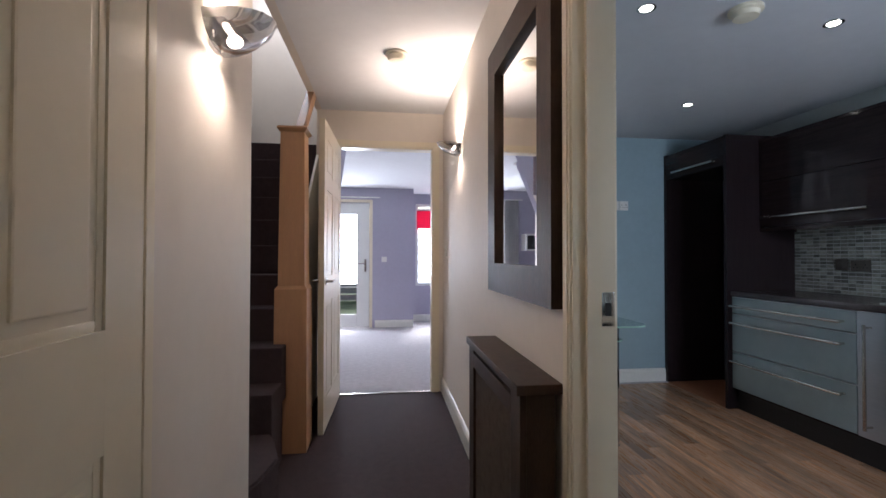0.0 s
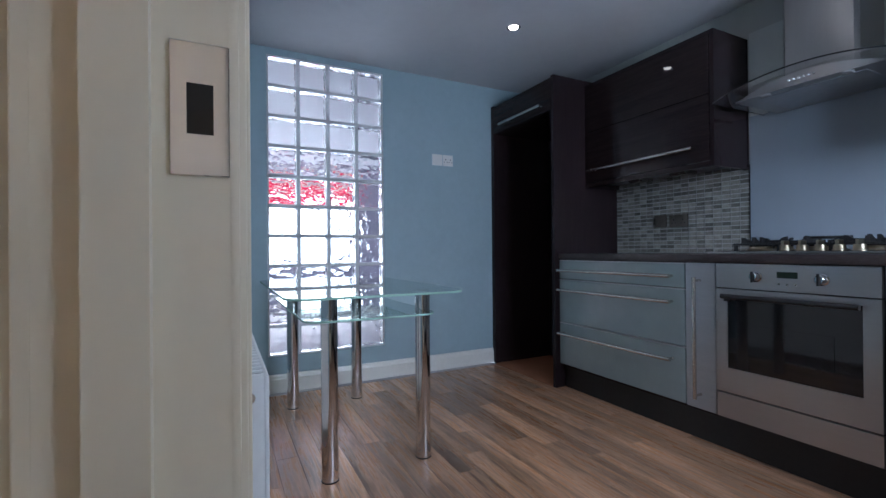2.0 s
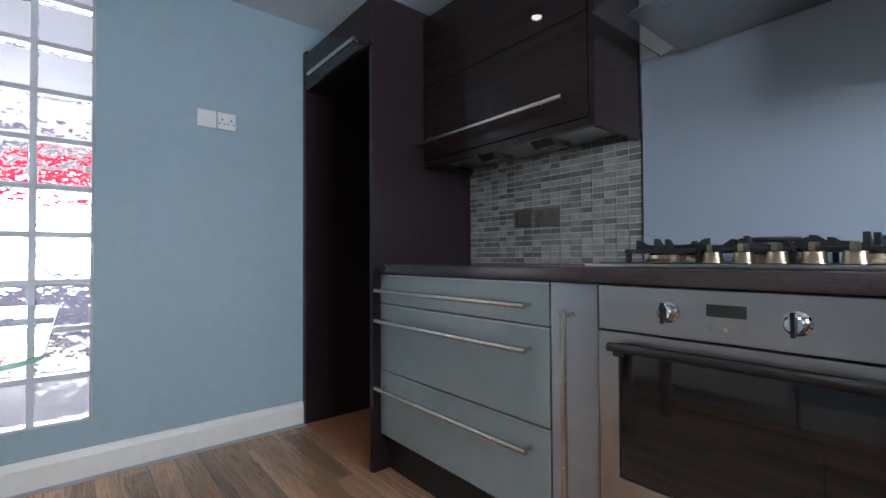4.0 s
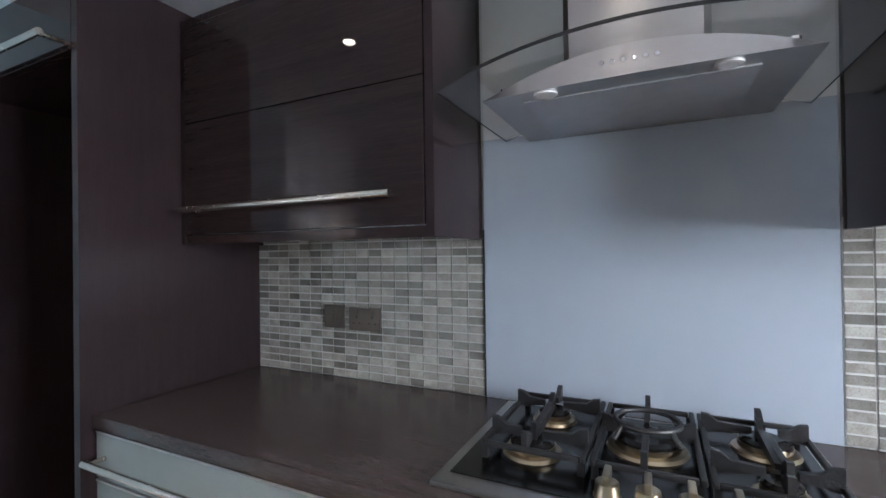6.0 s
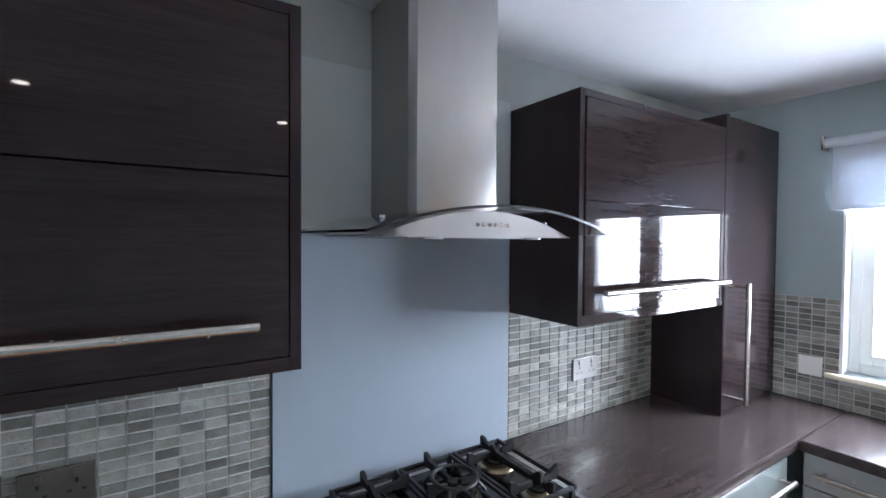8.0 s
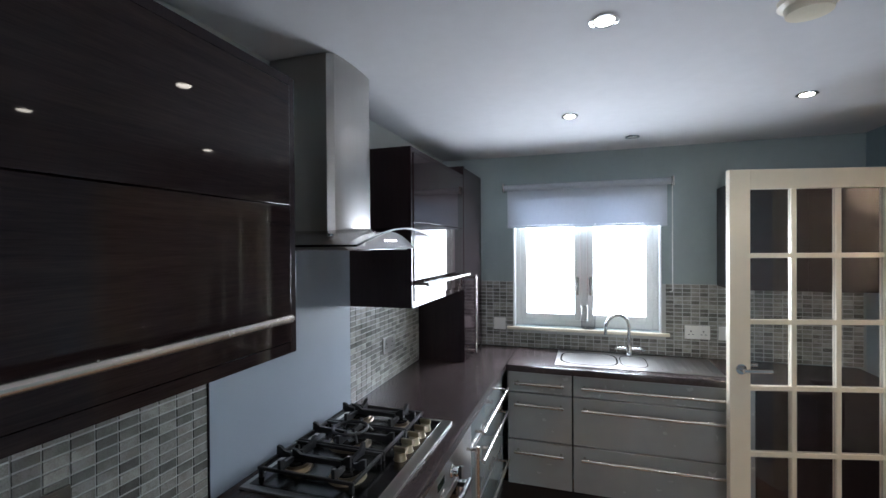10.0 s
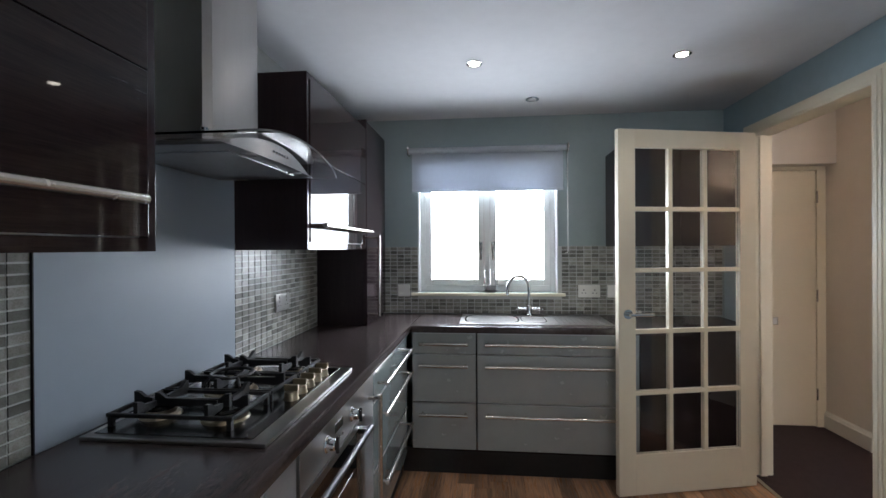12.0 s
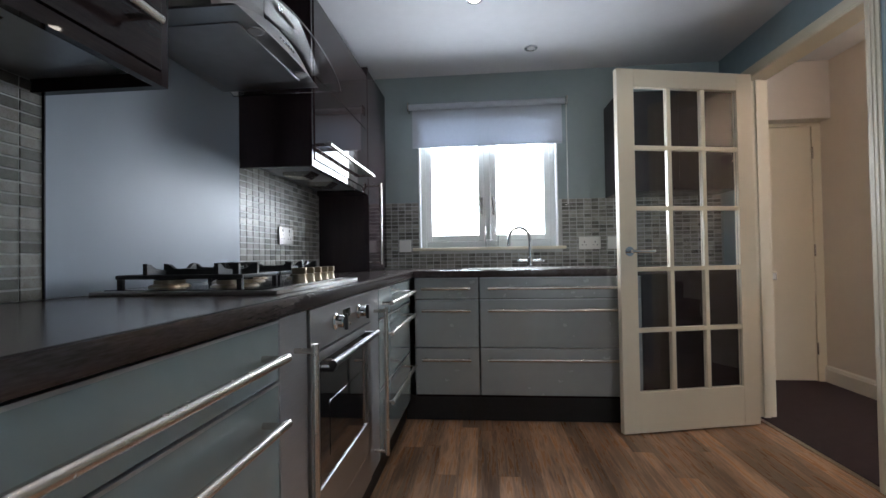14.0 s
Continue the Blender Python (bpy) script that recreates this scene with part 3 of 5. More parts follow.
def pan_support(y0, y1, centres):
    bm = bmesh.new()
    x0, x1, z0, z1 = 2.16, 2.50, 0.950, 0.960
    for y in (y0, y1 - 0.012):
        box(bm, x0, y, z0 - 0.001, x1, y + 0.010, z1, 0.003)
    for x in (x0, x1 - 0.012):
        box(bm, x, y0 + 0.0121, z0 - 0.001, x + 0.010, y1 - 0.0121, z1, 0.003)
    for cx, cy in centres:
        for dx, dy in ((1, 0), (-1, 0), (0, 1), (0, -1)):
            end = (min(max(cx + dx * 0.2, x0 + 0.005), x1 - 0.005), min(max(cy + dy * 0.2, y0 + 0.005), y1 - 0.005))
            a = (cx + dx * 0.022, cy + dy * 0.022)
            if dx:
                prism(bm, [(a[0], 0.958), (end[0], 0.9485), (end[0], 0.988), (end[0] - dx * 0.014, 0.986), (end[0] - dx * 0.03, 0.974), (a[0], 0.971)], cy - 0.0055, cy + 0.0055, "Y")
            else:
                prism(bm, [(a[1], 0.958), (end[1], 0.9485), (end[1], 0.988), (end[1] - dy * 0.014, 0.986), (end[1] - dy * 0.03, 0.974), (a[1], 0.971)], cx - 0.0055, cx + 0.0055, "X")
    for x in (x0 + 0.004, x1 - 0.016):
        for y in (y0 + 0.004, y1 - 0.016):
            box(bm, x, y, 0.9246, x + 0.012, y + 0.012, 0.949)
    part("pan_support", bm, "iron", hob, "black cast iron pan support")
pan_support(-1.880, -1.675, [(2.42, -1.77), (2.23, -1.765)])
pan_support(-2.070, -1.884, [(2.34, -1.975)])
pan_support(-2.265, -2.074, [(2.42, -2.19), (2.23, -2.18)])
for i in range(5):
    ky = -1.92 - i * 0.0625
    k = part("knob", lathe(bmesh.new(), (2.118, ky, 0.922), [(0.023, 0), (0.023, 0.004), (0.021, 0.007), (0.019, 0.026), (0.016, 0.028)]), "brass", hob, "small golden hob knob")
    part("grip", boxes((2.096, ky - 0.006, 0.9502, 2.140, ky + 0.006, 0.968), bev=0.003), "brass", k)
ring = bmesh.new()
tube(ring, [(2.34 + 0.062 * math.cos(a), -1.977 + 0.062 * math.sin(a), 0.982) for a in [2 * math.pi * q / 32 for q in range(33)]], 0.0055, 8)
for q in range(4):
    a = math.pi / 4 + q * math.pi / 2
    rod(ring, (2.34 + 0.062 * math.cos(a), -1.977 + 0.062 * math.sin(a), 0.982), (2.34 + 0.085 * math.cos(a), -1.977 + 0.085 * math.sin(a), 0.957), 0.005, n=8)
part("wok_ring", ring, "iron", hob, "black cast iron wok ring")

# ---- splashbacks ----
setting("splashback_glass", boxes((KX1 - 0.008, -2.352, 0.9125, KX1 - 0.0005, -1.545, 1.66)), "splash", "pale blue grey glass splashback behind the hob", "splashback")
setting("wall_panel_hood", boxes((KX1 - 0.006, -2.352, 1.6605, KX1 - 0.0005, -1.545, 2.12)), "hood_wall", "grey green wall behind the extractor chimney, coloured lighter as if lit", "wall")

# ---- wall units ----
UZ0, UZ1, UX = 1.372, 2.092, 2.247
def wall_unit(label, y0, y1, ybar0, ybar1):
    t = thing("wall_unit", (2.4, (y0 + y1) / 2, UZ0), label, "kitchen wall cabinet", "dark wall cabinets")
    part("side_panel", boxes((UX, y0, UZ0, KX1 - 0.003, y0 + 0.022, UZ1), bev=0.001), "wenge_v", t)
    part("side_panel", boxes((UX, y1 - 0.022, UZ0, KX1 - 0.003, y1, UZ1), bev=0.001), "wenge_v", t)
    part("top_panel", boxes((UX + 0.0005, y0 + 0.0221, UZ1 - 0.022, KX1 - 0.003, y1 - 0.0221, UZ1)), "wenge_v", t)
    part("base_panel", boxes((UX + 0.021, y0 + 0.0221, UZ0 + 0.030, KX1 - 0.003, y1 - 0.0221, UZ0 + 0.048)), "front_grey", t, "pale underside of the cabinet")
    part("back_panel", boxes((KX1 - 0.02, y0 + 0.0221, UZ0 + 0.05, KX1 - 0.004, y1 - 0.0221, UZ1 - 0.0225)), "wenge_v", t)
    d = (y1 - y0)
    part("bottom_rail", boxes((UX + 0.001, y0 + 0.0221, UZ0, UX + 0.02, y1 - 0.0221, UZ0 + 0.028)), "wenge", t, "dark bottom rail under the doors")
    zm = 1.755
    for lo, hi in ((UZ0 + 0.031, zm - 0.0015), (zm + 0.0015, UZ1 - 0.025)):
        f = part("flap_door", boxes((UX - 0.004, y0 + 0.025, lo, UX + 0.018, y1 - 0.025, hi), bev=0.0015), "wenge", t, "glossy dark wood flap door")
        if hi < zm:
            bar_handle(f, (UX - 0.004, ybar0, lo + 0.072), (UX - 0.004, ybar1, lo + 0.072), (-0.038, 0, 0), 0.009, "long brushed steel bar handle")
    for yy in (y0 + d * 0.33, y0 + d * 0.66):
        part("under_light", prism(bmesh.new(), [(UX + 0.10, UZ0 + 0.0295), (UX + 0.24, UZ0 + 0.0295), (UX + 0.24, UZ0 + 0.012), (UX + 0.14, UZ0 + 0.004)], yy - 0.05, yy + 0.05, "Y"), "satin", t, "small triangular under-cabinet lamp, off")
wall_unit("glossy dark wood wall cabinet with two flap doors beside the extractor", -1.537, -0.622, -1.448, -0.69)
wall_unit("glossy dark wood wall cabinet with two flap doors, reflecting the window", -3.235, -2.358, -3.17, -2.42)

sc = thing("wall_unit", (0.37, -3.6, UZ0), "dark wood wall cabinet behind the open glazed door", "kitchen wall cabinet", "dark wall cabinets")
part("body", boxes((0.0, KY0 + 0.002, UZ0 + 0.01, 0.715, -3.472, 2.00)), "wenge_v", sc)
part("door", boxes((0.002, -3.4715, UZ0 + 0.012, 0.357, -3.452, 1.998), bev=0.002), "wenge", sc)
part("door", boxes((0.360, -3.4715, UZ0 + 0.012, 0.713, -3.452, 1.998), bev=0.002), "wenge", sc)

# tall cabinet that stands on the worktop in the corner
tall = thing("counter_cabinet", (2.4, -3.5, 0.912), "tall dark cabinet standing on the worktop in the corner", "kitchen cabinet")
part("body", boxes((2.272, KY0 + 0.002, 0.9125, KX1 - 0.003, -3.2375, 2.15)), "wenge_v", tall)
f = part("door", boxes((2.250, -3.74, 0.925, 2.2705, -3.262, 2.145), bev=0.002), "wenge_v", tall, "dark upright-grain cabinet door")
bar_handle(f, (2.250, -3.335, 0.955), (2.250, -3.335, 1.46), (-0.045, 0, 0), 0.008, "long upright steel bar handle")
part("side_panel", boxes((2.245, -3.2610, 0.9125, 2.2715, -3.2376, 2.15)), "wenge_v", tall)

# tall fridge housing, empty and open
fh = thing("fridge_housing", (2.25, -0.22, 0), "tall dark open fridge housing, empty, with a flap cupboard on top", "kitchen cabinet")
PX = 1.965
part("side_panel", boxes((PX, -0.620, 0, KX1 - 0.003, -0.592, 2.13)), "wenge_v", fh, "glossy dark side panel")
part("side_panel", boxes((PX, 0.118, 0, KX1 - 0.003, KY1 - 0.002, 2.13)), "wenge_v", fh, "dark side panel against the wall")
# the shade inside the empty housing is put into this near-black back
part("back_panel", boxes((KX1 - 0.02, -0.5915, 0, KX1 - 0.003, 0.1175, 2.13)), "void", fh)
part("top_cupboard", boxes((PX + 0.02, -0.5915, 1.895, KX1 - 0.021, 0.1175, 2.13)), "wenge_v", fh)
f = part("flap_door", boxes((PX, -0.590, 1.897, PX + 0.019, 0.116, 2.11), bev=0.002), "wenge", fh, "glossy dark flap door")
bar_handle(f, (PX, -0.53, 1.94), (PX, -0.02, 1.94), (-0.035, 0, 0), 0.009)
setting("floor_patch", boxes((PX - 0.001, -0.5918, -0.011, KX1 - 0.021, 0.1178, 0.0045)), "terra", "bare terracotta floor inside the fridge housing", "floor")

# ---- extractor ----
ex = thing("extractor_hood", (2.4, -1.95, 1.64), "stainless steel chimney extractor with a curved glass canopy", "extractor hood")
EC = -1.962
front = [(2.330, EC - 0.141), (2.309, EC - 0.126), *[(2.305 - 0.006 * (1 - (k / 4) ** 2), EC + 0.105 * k / 4) for k in range(-4, 5)], (2.309, EC + 0.126), (2.330, EC + 0.141)]
part("chimney", prism(bmesh.new(), [(KX1 - 0.0065, EC - 0.141), *front, (KX1 - 0.0065, EC + 0.141)], 1.690, CEIL - 0.002, "Z"), "steel", ex, "brushed steel chimney with chamfered upright edges")
N = 24
def strip(sections):
    """Joins four-cornered sections into one closed body."""
    bm = bmesh.new()
    rows = [[bm.verts.new(p) for p in sec] for sec in sections]
    for a, b in zip(rows, rows[1:]):
        for k in range(4):
            bm.faces.new((a[k], a[(k + 1) % 4], b[(k + 1) % 4], b[k]))
    bm.faces.new(rows[0]), bm.faces.new(rows[-1])
    return bm
secs = []
for i in range(N + 1):
    u = -1 + 2 * i / N
    y, xf, zz = EC + 0.345 * u, 2.098 + 0.012 * u ** 6, 1.712 - 0.058 * u * u
    secs.append(((xf, y, zz - 0.006), (KX1 - 0.012, y, zz - 0.006), (KX1 - 0.012, y, zz), (xf, y, zz)))
glass_part = part("glass_canopy", strip(secs), "glass", ex, "curved clear glass canopy with a dark edge")
glass_part.visible_shadow = False
part("canopy_edge", strip([((a[0][0] - 0.0022, a[0][1], a[0][2]), (a[0][0] - 0.0003, a[0][1], a[0][2]), (a[3][0] - 0.0003, a[3][1], a[3][2]), (a[3][0] - 0.0022, a[3][1], a[3][2])) for a in secs]), "black", glass_part, "dark polished front edge")
for y in (EC - 0.25, EC + 0.25):
    part("fixing", rod(bmesh.new(), (2.25, y, 1.712 - 0.058 * (0.25 / 0.345) ** 2), (2.25, y, 1.718 - 0.058 * (0.25 / 0.345) ** 2), 0.011, n=14), "chrome", glass_part, "small chrome canopy fixing")
secs = []
for i in range(N + 1):
    u = -1 + 2 * i / N
    y, lo = EC + 0.276 * u, 1.640
    hi = min(1.7045 - 0.058 * (0.276 * u / 0.345) ** 2, lo + 0.006 + 0.056 * (1 - u * u))
    xf = 2.150 + 0.012 * u * u
    secs.append(((xf + 0.012, y, lo), (KX1 - 0.013, y, lo), (KX1 - 0.013, y, hi), (xf + 0.030, y, hi)))
part("hood_body", strip(secs), "steel_h", ex, "slim brushed steel hood body")
part("filter", boxes((2.215, EC - 0.20, 1.6365, 2.50, EC + 0.20, 1.6398), bev=0.001), "front_grey", ex, "flat grease filter")
for i in range(6):
    part("button", lathe(bmesh.new(), (2.171, EC - 0.045 + 0.018 * i, 1.669), [(0.005, 0.008), (0.005, -0.004), (0.0035, -0.006)], n=12, axis="X"), "chrome", ex, "round push button")
for s in (-0.15, 0.15):
    part("lamp", lathe(bmesh.new(), (2.19, EC + s, 1.6397), [(0.022, 0), (0.022, -0.004), (0.015, -0.005)]), "bulb_off", ex, "small hood lamp, off")

# ---- window ----
WY = -3.86
win = new("window_1")
win.location = (1.53, WY, WZ0)
tagged(win, "white two-leaf kitchen window with a roller blind above it", "window", kind="structure")
def frame_of(x0, x1, z0, z1, w, y0, y1, bev=0.004):
    return boxes((x0, y0, z0, x0 + w, y1, z1), (x1 - w, y0, z0, x1, y1, z1), (x0 + w + 0.0002, y0, z0, x1 - w - 0.0002, y1, z0 + w), (x0 + w + 0.0002, y0, z1 - w, x1 - w - 0.0002, y1, z1), bev=bev)
part("window_frame", frame_of(WX0 + 0.001, WX1 - 0.001, WZ0 + 0.001, WZ1 - 0.001, 0.045, WY - 0.06, WY), "upvc", win)
part("reveal_lining", boxes((WX0 + 0.0006, WY + 0.001, WZ0, WX0 + 0.010, KY0 - 0.0005, WZ1 - 0.0006), (WX1 - 0.010, WY + 0.001, WZ0, WX1 - 0.0006, KY0 - 0.0005, WZ1 - 0.0006), (WX0 + 0.0102, WY + 0.001, WZ1 - 0.010, WX1 - 0.0102, KY0 - 0.0005, WZ1 - 0.0006)), "ceiling", win, "white painted window reveal")
XM = (WX0 + WX1) / 2
part("mullion", boxes((XM - 0.022, WY - 0.06, WZ0 + 0.047, XM + 0.022, WY + 0.001, WZ1 - 0.047), bev=0.003), "upvc", win)
for a, b, s in ((WX0 + 0.047, XM - 0.023, 1), (XM + 0.023, WX1 - 0.047, -1)):
    c = part("casement", frame_of(a, b, WZ0 + 0.047, WZ1 - 0.047, 0.042, WY - 0.045, WY + 0.012), "upvc", win)
    g = part("pane", boxes((a + 0.0425, WY - 0.028, WZ0 + 0.09, b - 0.0425, WY - 0.022, WZ1 - 0.09)), "glass", c, "clear window pane")
    g.visible_shadow = False
    hx = (b - 0.02) if s > 0 else (a + 0.02)
    bm = boxes((hx - 0.010, WY + 0.0121, 1.36, hx + 0.010, WY + 0.022, 1.42), bev=0.003)
    box(bm, hx - 0.007, WY + 0.0221, 1.29, hx + 0.007, WY + 0.034, 1.40, 0.004)
    part("window_handle", bm, "satin", c, "small metal window handle")
part("window_sill", boxes((WX0 - 0.045, WY + 0.001, WZ0 - 0.022, WX1 + 0.045, KY0 + 0.03, WZ0 - 0.0005), bev=0.005), "gloss_white", win, "cream painted window board")

bl = thing("roller_blind", (1.53, KY0 + 0.05, 2.05), "pale grey roller blind, partly lowered over the window", "roller blind")
part("roller", rod(bmesh.new(), (0.985, KY0 + 0.045, 2.06), (2.075, KY0 + 0.045, 2.06), 0.021), "blind", bl)
part("cloth", boxes((1.005, KY0 + 0.027, 1.79, 2.055, KY0 + 0.0285, 2.058)), "blind", bl, "pale grey blind cloth")
part("bottom_bar", boxes((1.005, KY0 + 0.022, 1.772, 2.055, KY0 + 0.034, 1.7895), bev=0.003), "blind", bl)
for x in (0.973, 2.078):
    part("bracket", boxes((x - 0.004, KY0 + 0.0005, 2.03, x + 0.006, KY0 + 0.07, 2.09), bev=0.002), "satin", bl, "small metal bracket")
part("cord", tube(bmesh.new(), [(0.978, KY0 + 0.05, 2.05 - 0.05 * i) if i < 15 else (0.978 + 0.006 * (i - 14), KY0 + 0.05, 1.34) for i in range(18)], 0.0022, 6), "white_plastic", bl, "thin white pull cord")

vase = thing("glass_vase", (1.50, KY0 - 0.03, WZ0), "clear glass tumbler standing on the window board", "glass")
g = part("glass_body", lathe(bmesh.new(), (1.50, KY0 - 0.035, WZ0), [(0.045, 0.0), (0.052, 0.16), (0.049, 0.16), (0.042, 0.008)]), "glass", vase)

# ---- sink and tap ----
sink = thing("kitchen_sink", (1.2, -3.5, 0.912), "stainless steel one and a half bowl sink with a ridged drainer", "kitchen sink")
SX0, SX1, SY0, SY1 = 0.78, 1.70, -3.735, -3.33
def oval(cx, cy, a, b, z, n=28, p=3.5):
    return [(cx + a * math.copysign(abs(math.cos(t)) ** (2 / p), math.cos(t)), cy + b * math.copysign(abs(math.sin(t)) ** (2 / p), math.sin(t)), z) for t in [2 * math.pi * k / n for k in range(n)]]
def bowl(cx, cy, a, b, depth):
    bm = bmesh.new()
    rings = [[bm.verts.new(q) for q in oval(cx, cy, a * s, b * s, z)] for s, z in ((1.06, 0.9166), (1.0, 0.9172), (0.97, 0.912), (0.93, 0.917 - depth), (0.5, 0.917 - depth - 0.003))]
    for r1, r2 in zip(rings, rings[1:]):
        for k in range(len(r1)):
            bm.faces.new((r1[k], r1[(k + 1) % len(r1)], r2[(k + 1) % len(r2)], r2[k]))
    bm.faces.new(rings[-1])
    return bm
part("sink_top", boxes((SX0, SY0, 0.9122, SX1, SY1, 0.9165), bev=0.002), "steel", sink)
# bowls are shallow; darker steel paints the shade of their depth
part("sink_bowl", bowl(1.50, -3.53, 0.165, 0.155, 0.003), "pan_steel", sink, "large shallow steel sink bowl, its depth shade put into the colour")
part("sink_bowl", bowl(1.235, -3.53, 0.075, 0.13, 0.003), "pan_steel", sink, "small shallow steel sink bowl, its depth shade put into the colour")
bm = bmesh.new()
for i in range(9):
    x = 0.83 + 0.032 * i
    box(bm, x, SY0 + 0.06, 0.9166, x + 0.010, SY1 - 0.05, 0.9195, 0.001)
part("drainer_ridges", bm, "steel", sink)
tap = thing("kitchen_tap", (1.25, -3.69, 0.9165), "tall chrome swan-neck mixer tap behind the sink", "tap")
TX, TY = 1.245, -3.70
part("tap_base", lathe(bmesh.new(), (TX, TY, 0.9165), [(0.028, 0), (0.028, 0.006), (0.020, 0.012), (0.020, 0.06), (0.014, 0.07)]), "chrome", tap)
dx, dy = 0.87, 0.5
arc = [(TX, TY, 0.985), (TX, TY, 1.10)] + [(TX + dx * (0.085 - 0.085 * math.cos(a)), TY + dy * (0.085 - 0.085 * math.cos(a)), 1.10 + 0.085 * math.sin(a)) for a in [math.pi * k / 12 for k in range(1, 13)]] + [(TX + dx * 0.172, TY + dy * 0.172, 1.06)]
part("spout", tube(bmesh.new(), arc, 0.011, 14), "chrome", tap)
bm = rod(bmesh.new(), (TX - 0.075, TY, 0.958), (TX + 0.075, TY, 0.958), 0.011, n=14)
part("tap_body", bm, "chrome", tap)
for s in (-1, 1):
    part("lever", boxes((TX + s * 0.076, TY - 0.008, 0.952, TX + s * 0.092, TY + 0.045, 0.966), bev=0.004), "chrome", tap)


# ---- sockets and switches ----
def wall_plate(label, at, size, normal, holes=0, mat="white_plastic", group="sockets and switches"):
    """A plate on a wall: at is its middle on the wall; normal is -x, +y or -y; holes: sockets (2), switches (-2) or blank (0)."""
    w, h = size
    t = thing("wall_plate", at, label, "wall socket" if holes > 0 else "wall switch", group)
    x, y, z = at
    def pl(u0, u1, v0, v1, d0, d1, bev=0.0):
        if normal == "-x":
            return (x - d1, y + u0, z + v0, x - d0, y + u1, z + v1)
        if normal == "-y":
            return (x + u0, y - d1, z + v0, x + u1, y - d0, z + v1)
        return (x + u0, y + d0, z + v0, x + u1, y + d1, z + v1)
    part("plate", boxes(pl(-w / 2, w / 2, -h / 2, h / 2, 0.0002, 0.009), bev=0.002), mat, t)
    n = abs(holes)
    for i in range(n):
        c = (i + 0.5) / n * w - w / 2
        part("rocker", boxes(pl(c - 0.006, c + 0.006, h / 2 - 0.024 if holes > 0 else -0.012, h / 2 - 0.008 if holes > 0 else 0.012, 0.0092, 0.013), bev=0.001), mat, t)
        if holes > 0:
            part("pin_holes", boxes(pl(c - 0.003, c + 0.003, 0.002, 0.012, 0.0092, 0.0096), pl(c - 0.016, c - 0.008, -0.016, -0.011, 0.0092, 0.0096), pl(c + 0.008, c + 0.016, -0.016, -0.011, 0.0092, 0.0096)), "black", t)
TS = 0.006
wall_plate("brushed steel double socket on the mosaic beside the cabinet", (KX1 - TS, -2.765, 1.110), (0.146, 0.086), "-x", 2, "steel")
wall_plate("brushed steel double socket on the mosaic", (KX1 - TS, -1.117, 1.115), (0.126, 0.078), "-x", 2, "pewter")
wall_plate("brushed steel single switch on the mosaic", (KX1 - TS, -0.99, 1.120), (0.084, 0.080), "-x", -1, "pewter")
wall_plate("white double socket on the mosaic by the window", (0.83, KY0 + TS, 1.075), (0.146, 0.086), "+y", 2)
wall_plate("white single switch on the mosaic by the window", (0.665, KY0 + TS, 1.075), (0.086, 0.086), "+y", -1)
wall_plate("white blank plate on the mosaic in the corner", (2.12, KY0 + TS, 1.075), (0.086, 0.086), "+y", 0)
wall_plate("white aerial socket on the pale blue wall", (1.462, KY1, 1.65), (0.086, 0.086), "-y", 0)
wall_plate("white double socket on the pale blue wall", (1.555, KY1, 1.65), (0.086, 0.086), "-y", 2)

# ---- downlights ----
for i, (sx, sy) in enumerate(SPOTS + [(1.245, -3.42)]):
    lit = i < len(SPOTS)
    d = thing("downlight", (sx, sy, CEIL), "round recessed downlight with a chrome rim, " + ("lit" if lit else "unlit"), "ceiling light", "recessed downlights")
    bm = bmesh.new()
    lathe(bm, (sx, sy, CEIL - 0.006), [(0.042, 0.0055), (0.041, 0.001), (0.033, 0.0), (0.028, 0.004), (0.028, 0.0055)])
    part("rim", bm, "chrome", d)
    part("lamp", lathe(bmesh.new(), (sx, sy, CEIL - 0.0085), [(0.026, 0.008), (0.026, 0.002), (0.018, 0.0)]), "bulb" if lit else "bulb_off", d)

# ---- glass blocks ----
gb = new("window_2")
gb.location = (GX0, KY1, GZ0)
tagged(gb, "tall panel of forty rippled glass blocks between the kitchen and the living room", "glass block window", kind="structure")
NW, NH = 4, 10
cw, ch = (GX1 - GX0) / NW, (GZ1 - GZ0) / NH
bm = bmesh.new()
for i in range(NW + 1):
    x = GX0 + i * cw
    box(bm, max(GX0, x - 0.011), KY1 + 0.004, GZ0, min(GX1, x + 0.011), KY1 + 0.092, GZ1)
for j in range(NH + 1):
    z = GZ0 + j * ch
    for i in range(NW):
        box(bm, GX0 + i * cw + 0.0112, KY1 + 0.0045, max(GZ0, z - 0.010), GX0 + (i + 1) * cw - 0.0112, KY1 + 0.0915, min(GZ1, z + 0.010))
part("mortar", bm, "mortar", gb, "white mortar grid")
bmb = boxes((0.0114, 0.003, 0.0104, cw - 0.0114, 0.095, ch - 0.0104), bev=0.008)
block_mesh = mesh_of("glass_block", bmb, "block_glass")
for i in range(NW):
    for j in range(NH):
        ob = new("glass_block", block_mesh)
        ob.parent, ob.location = gb, (i * cw, 0, j * ch)
        ob.visible_shadow = False

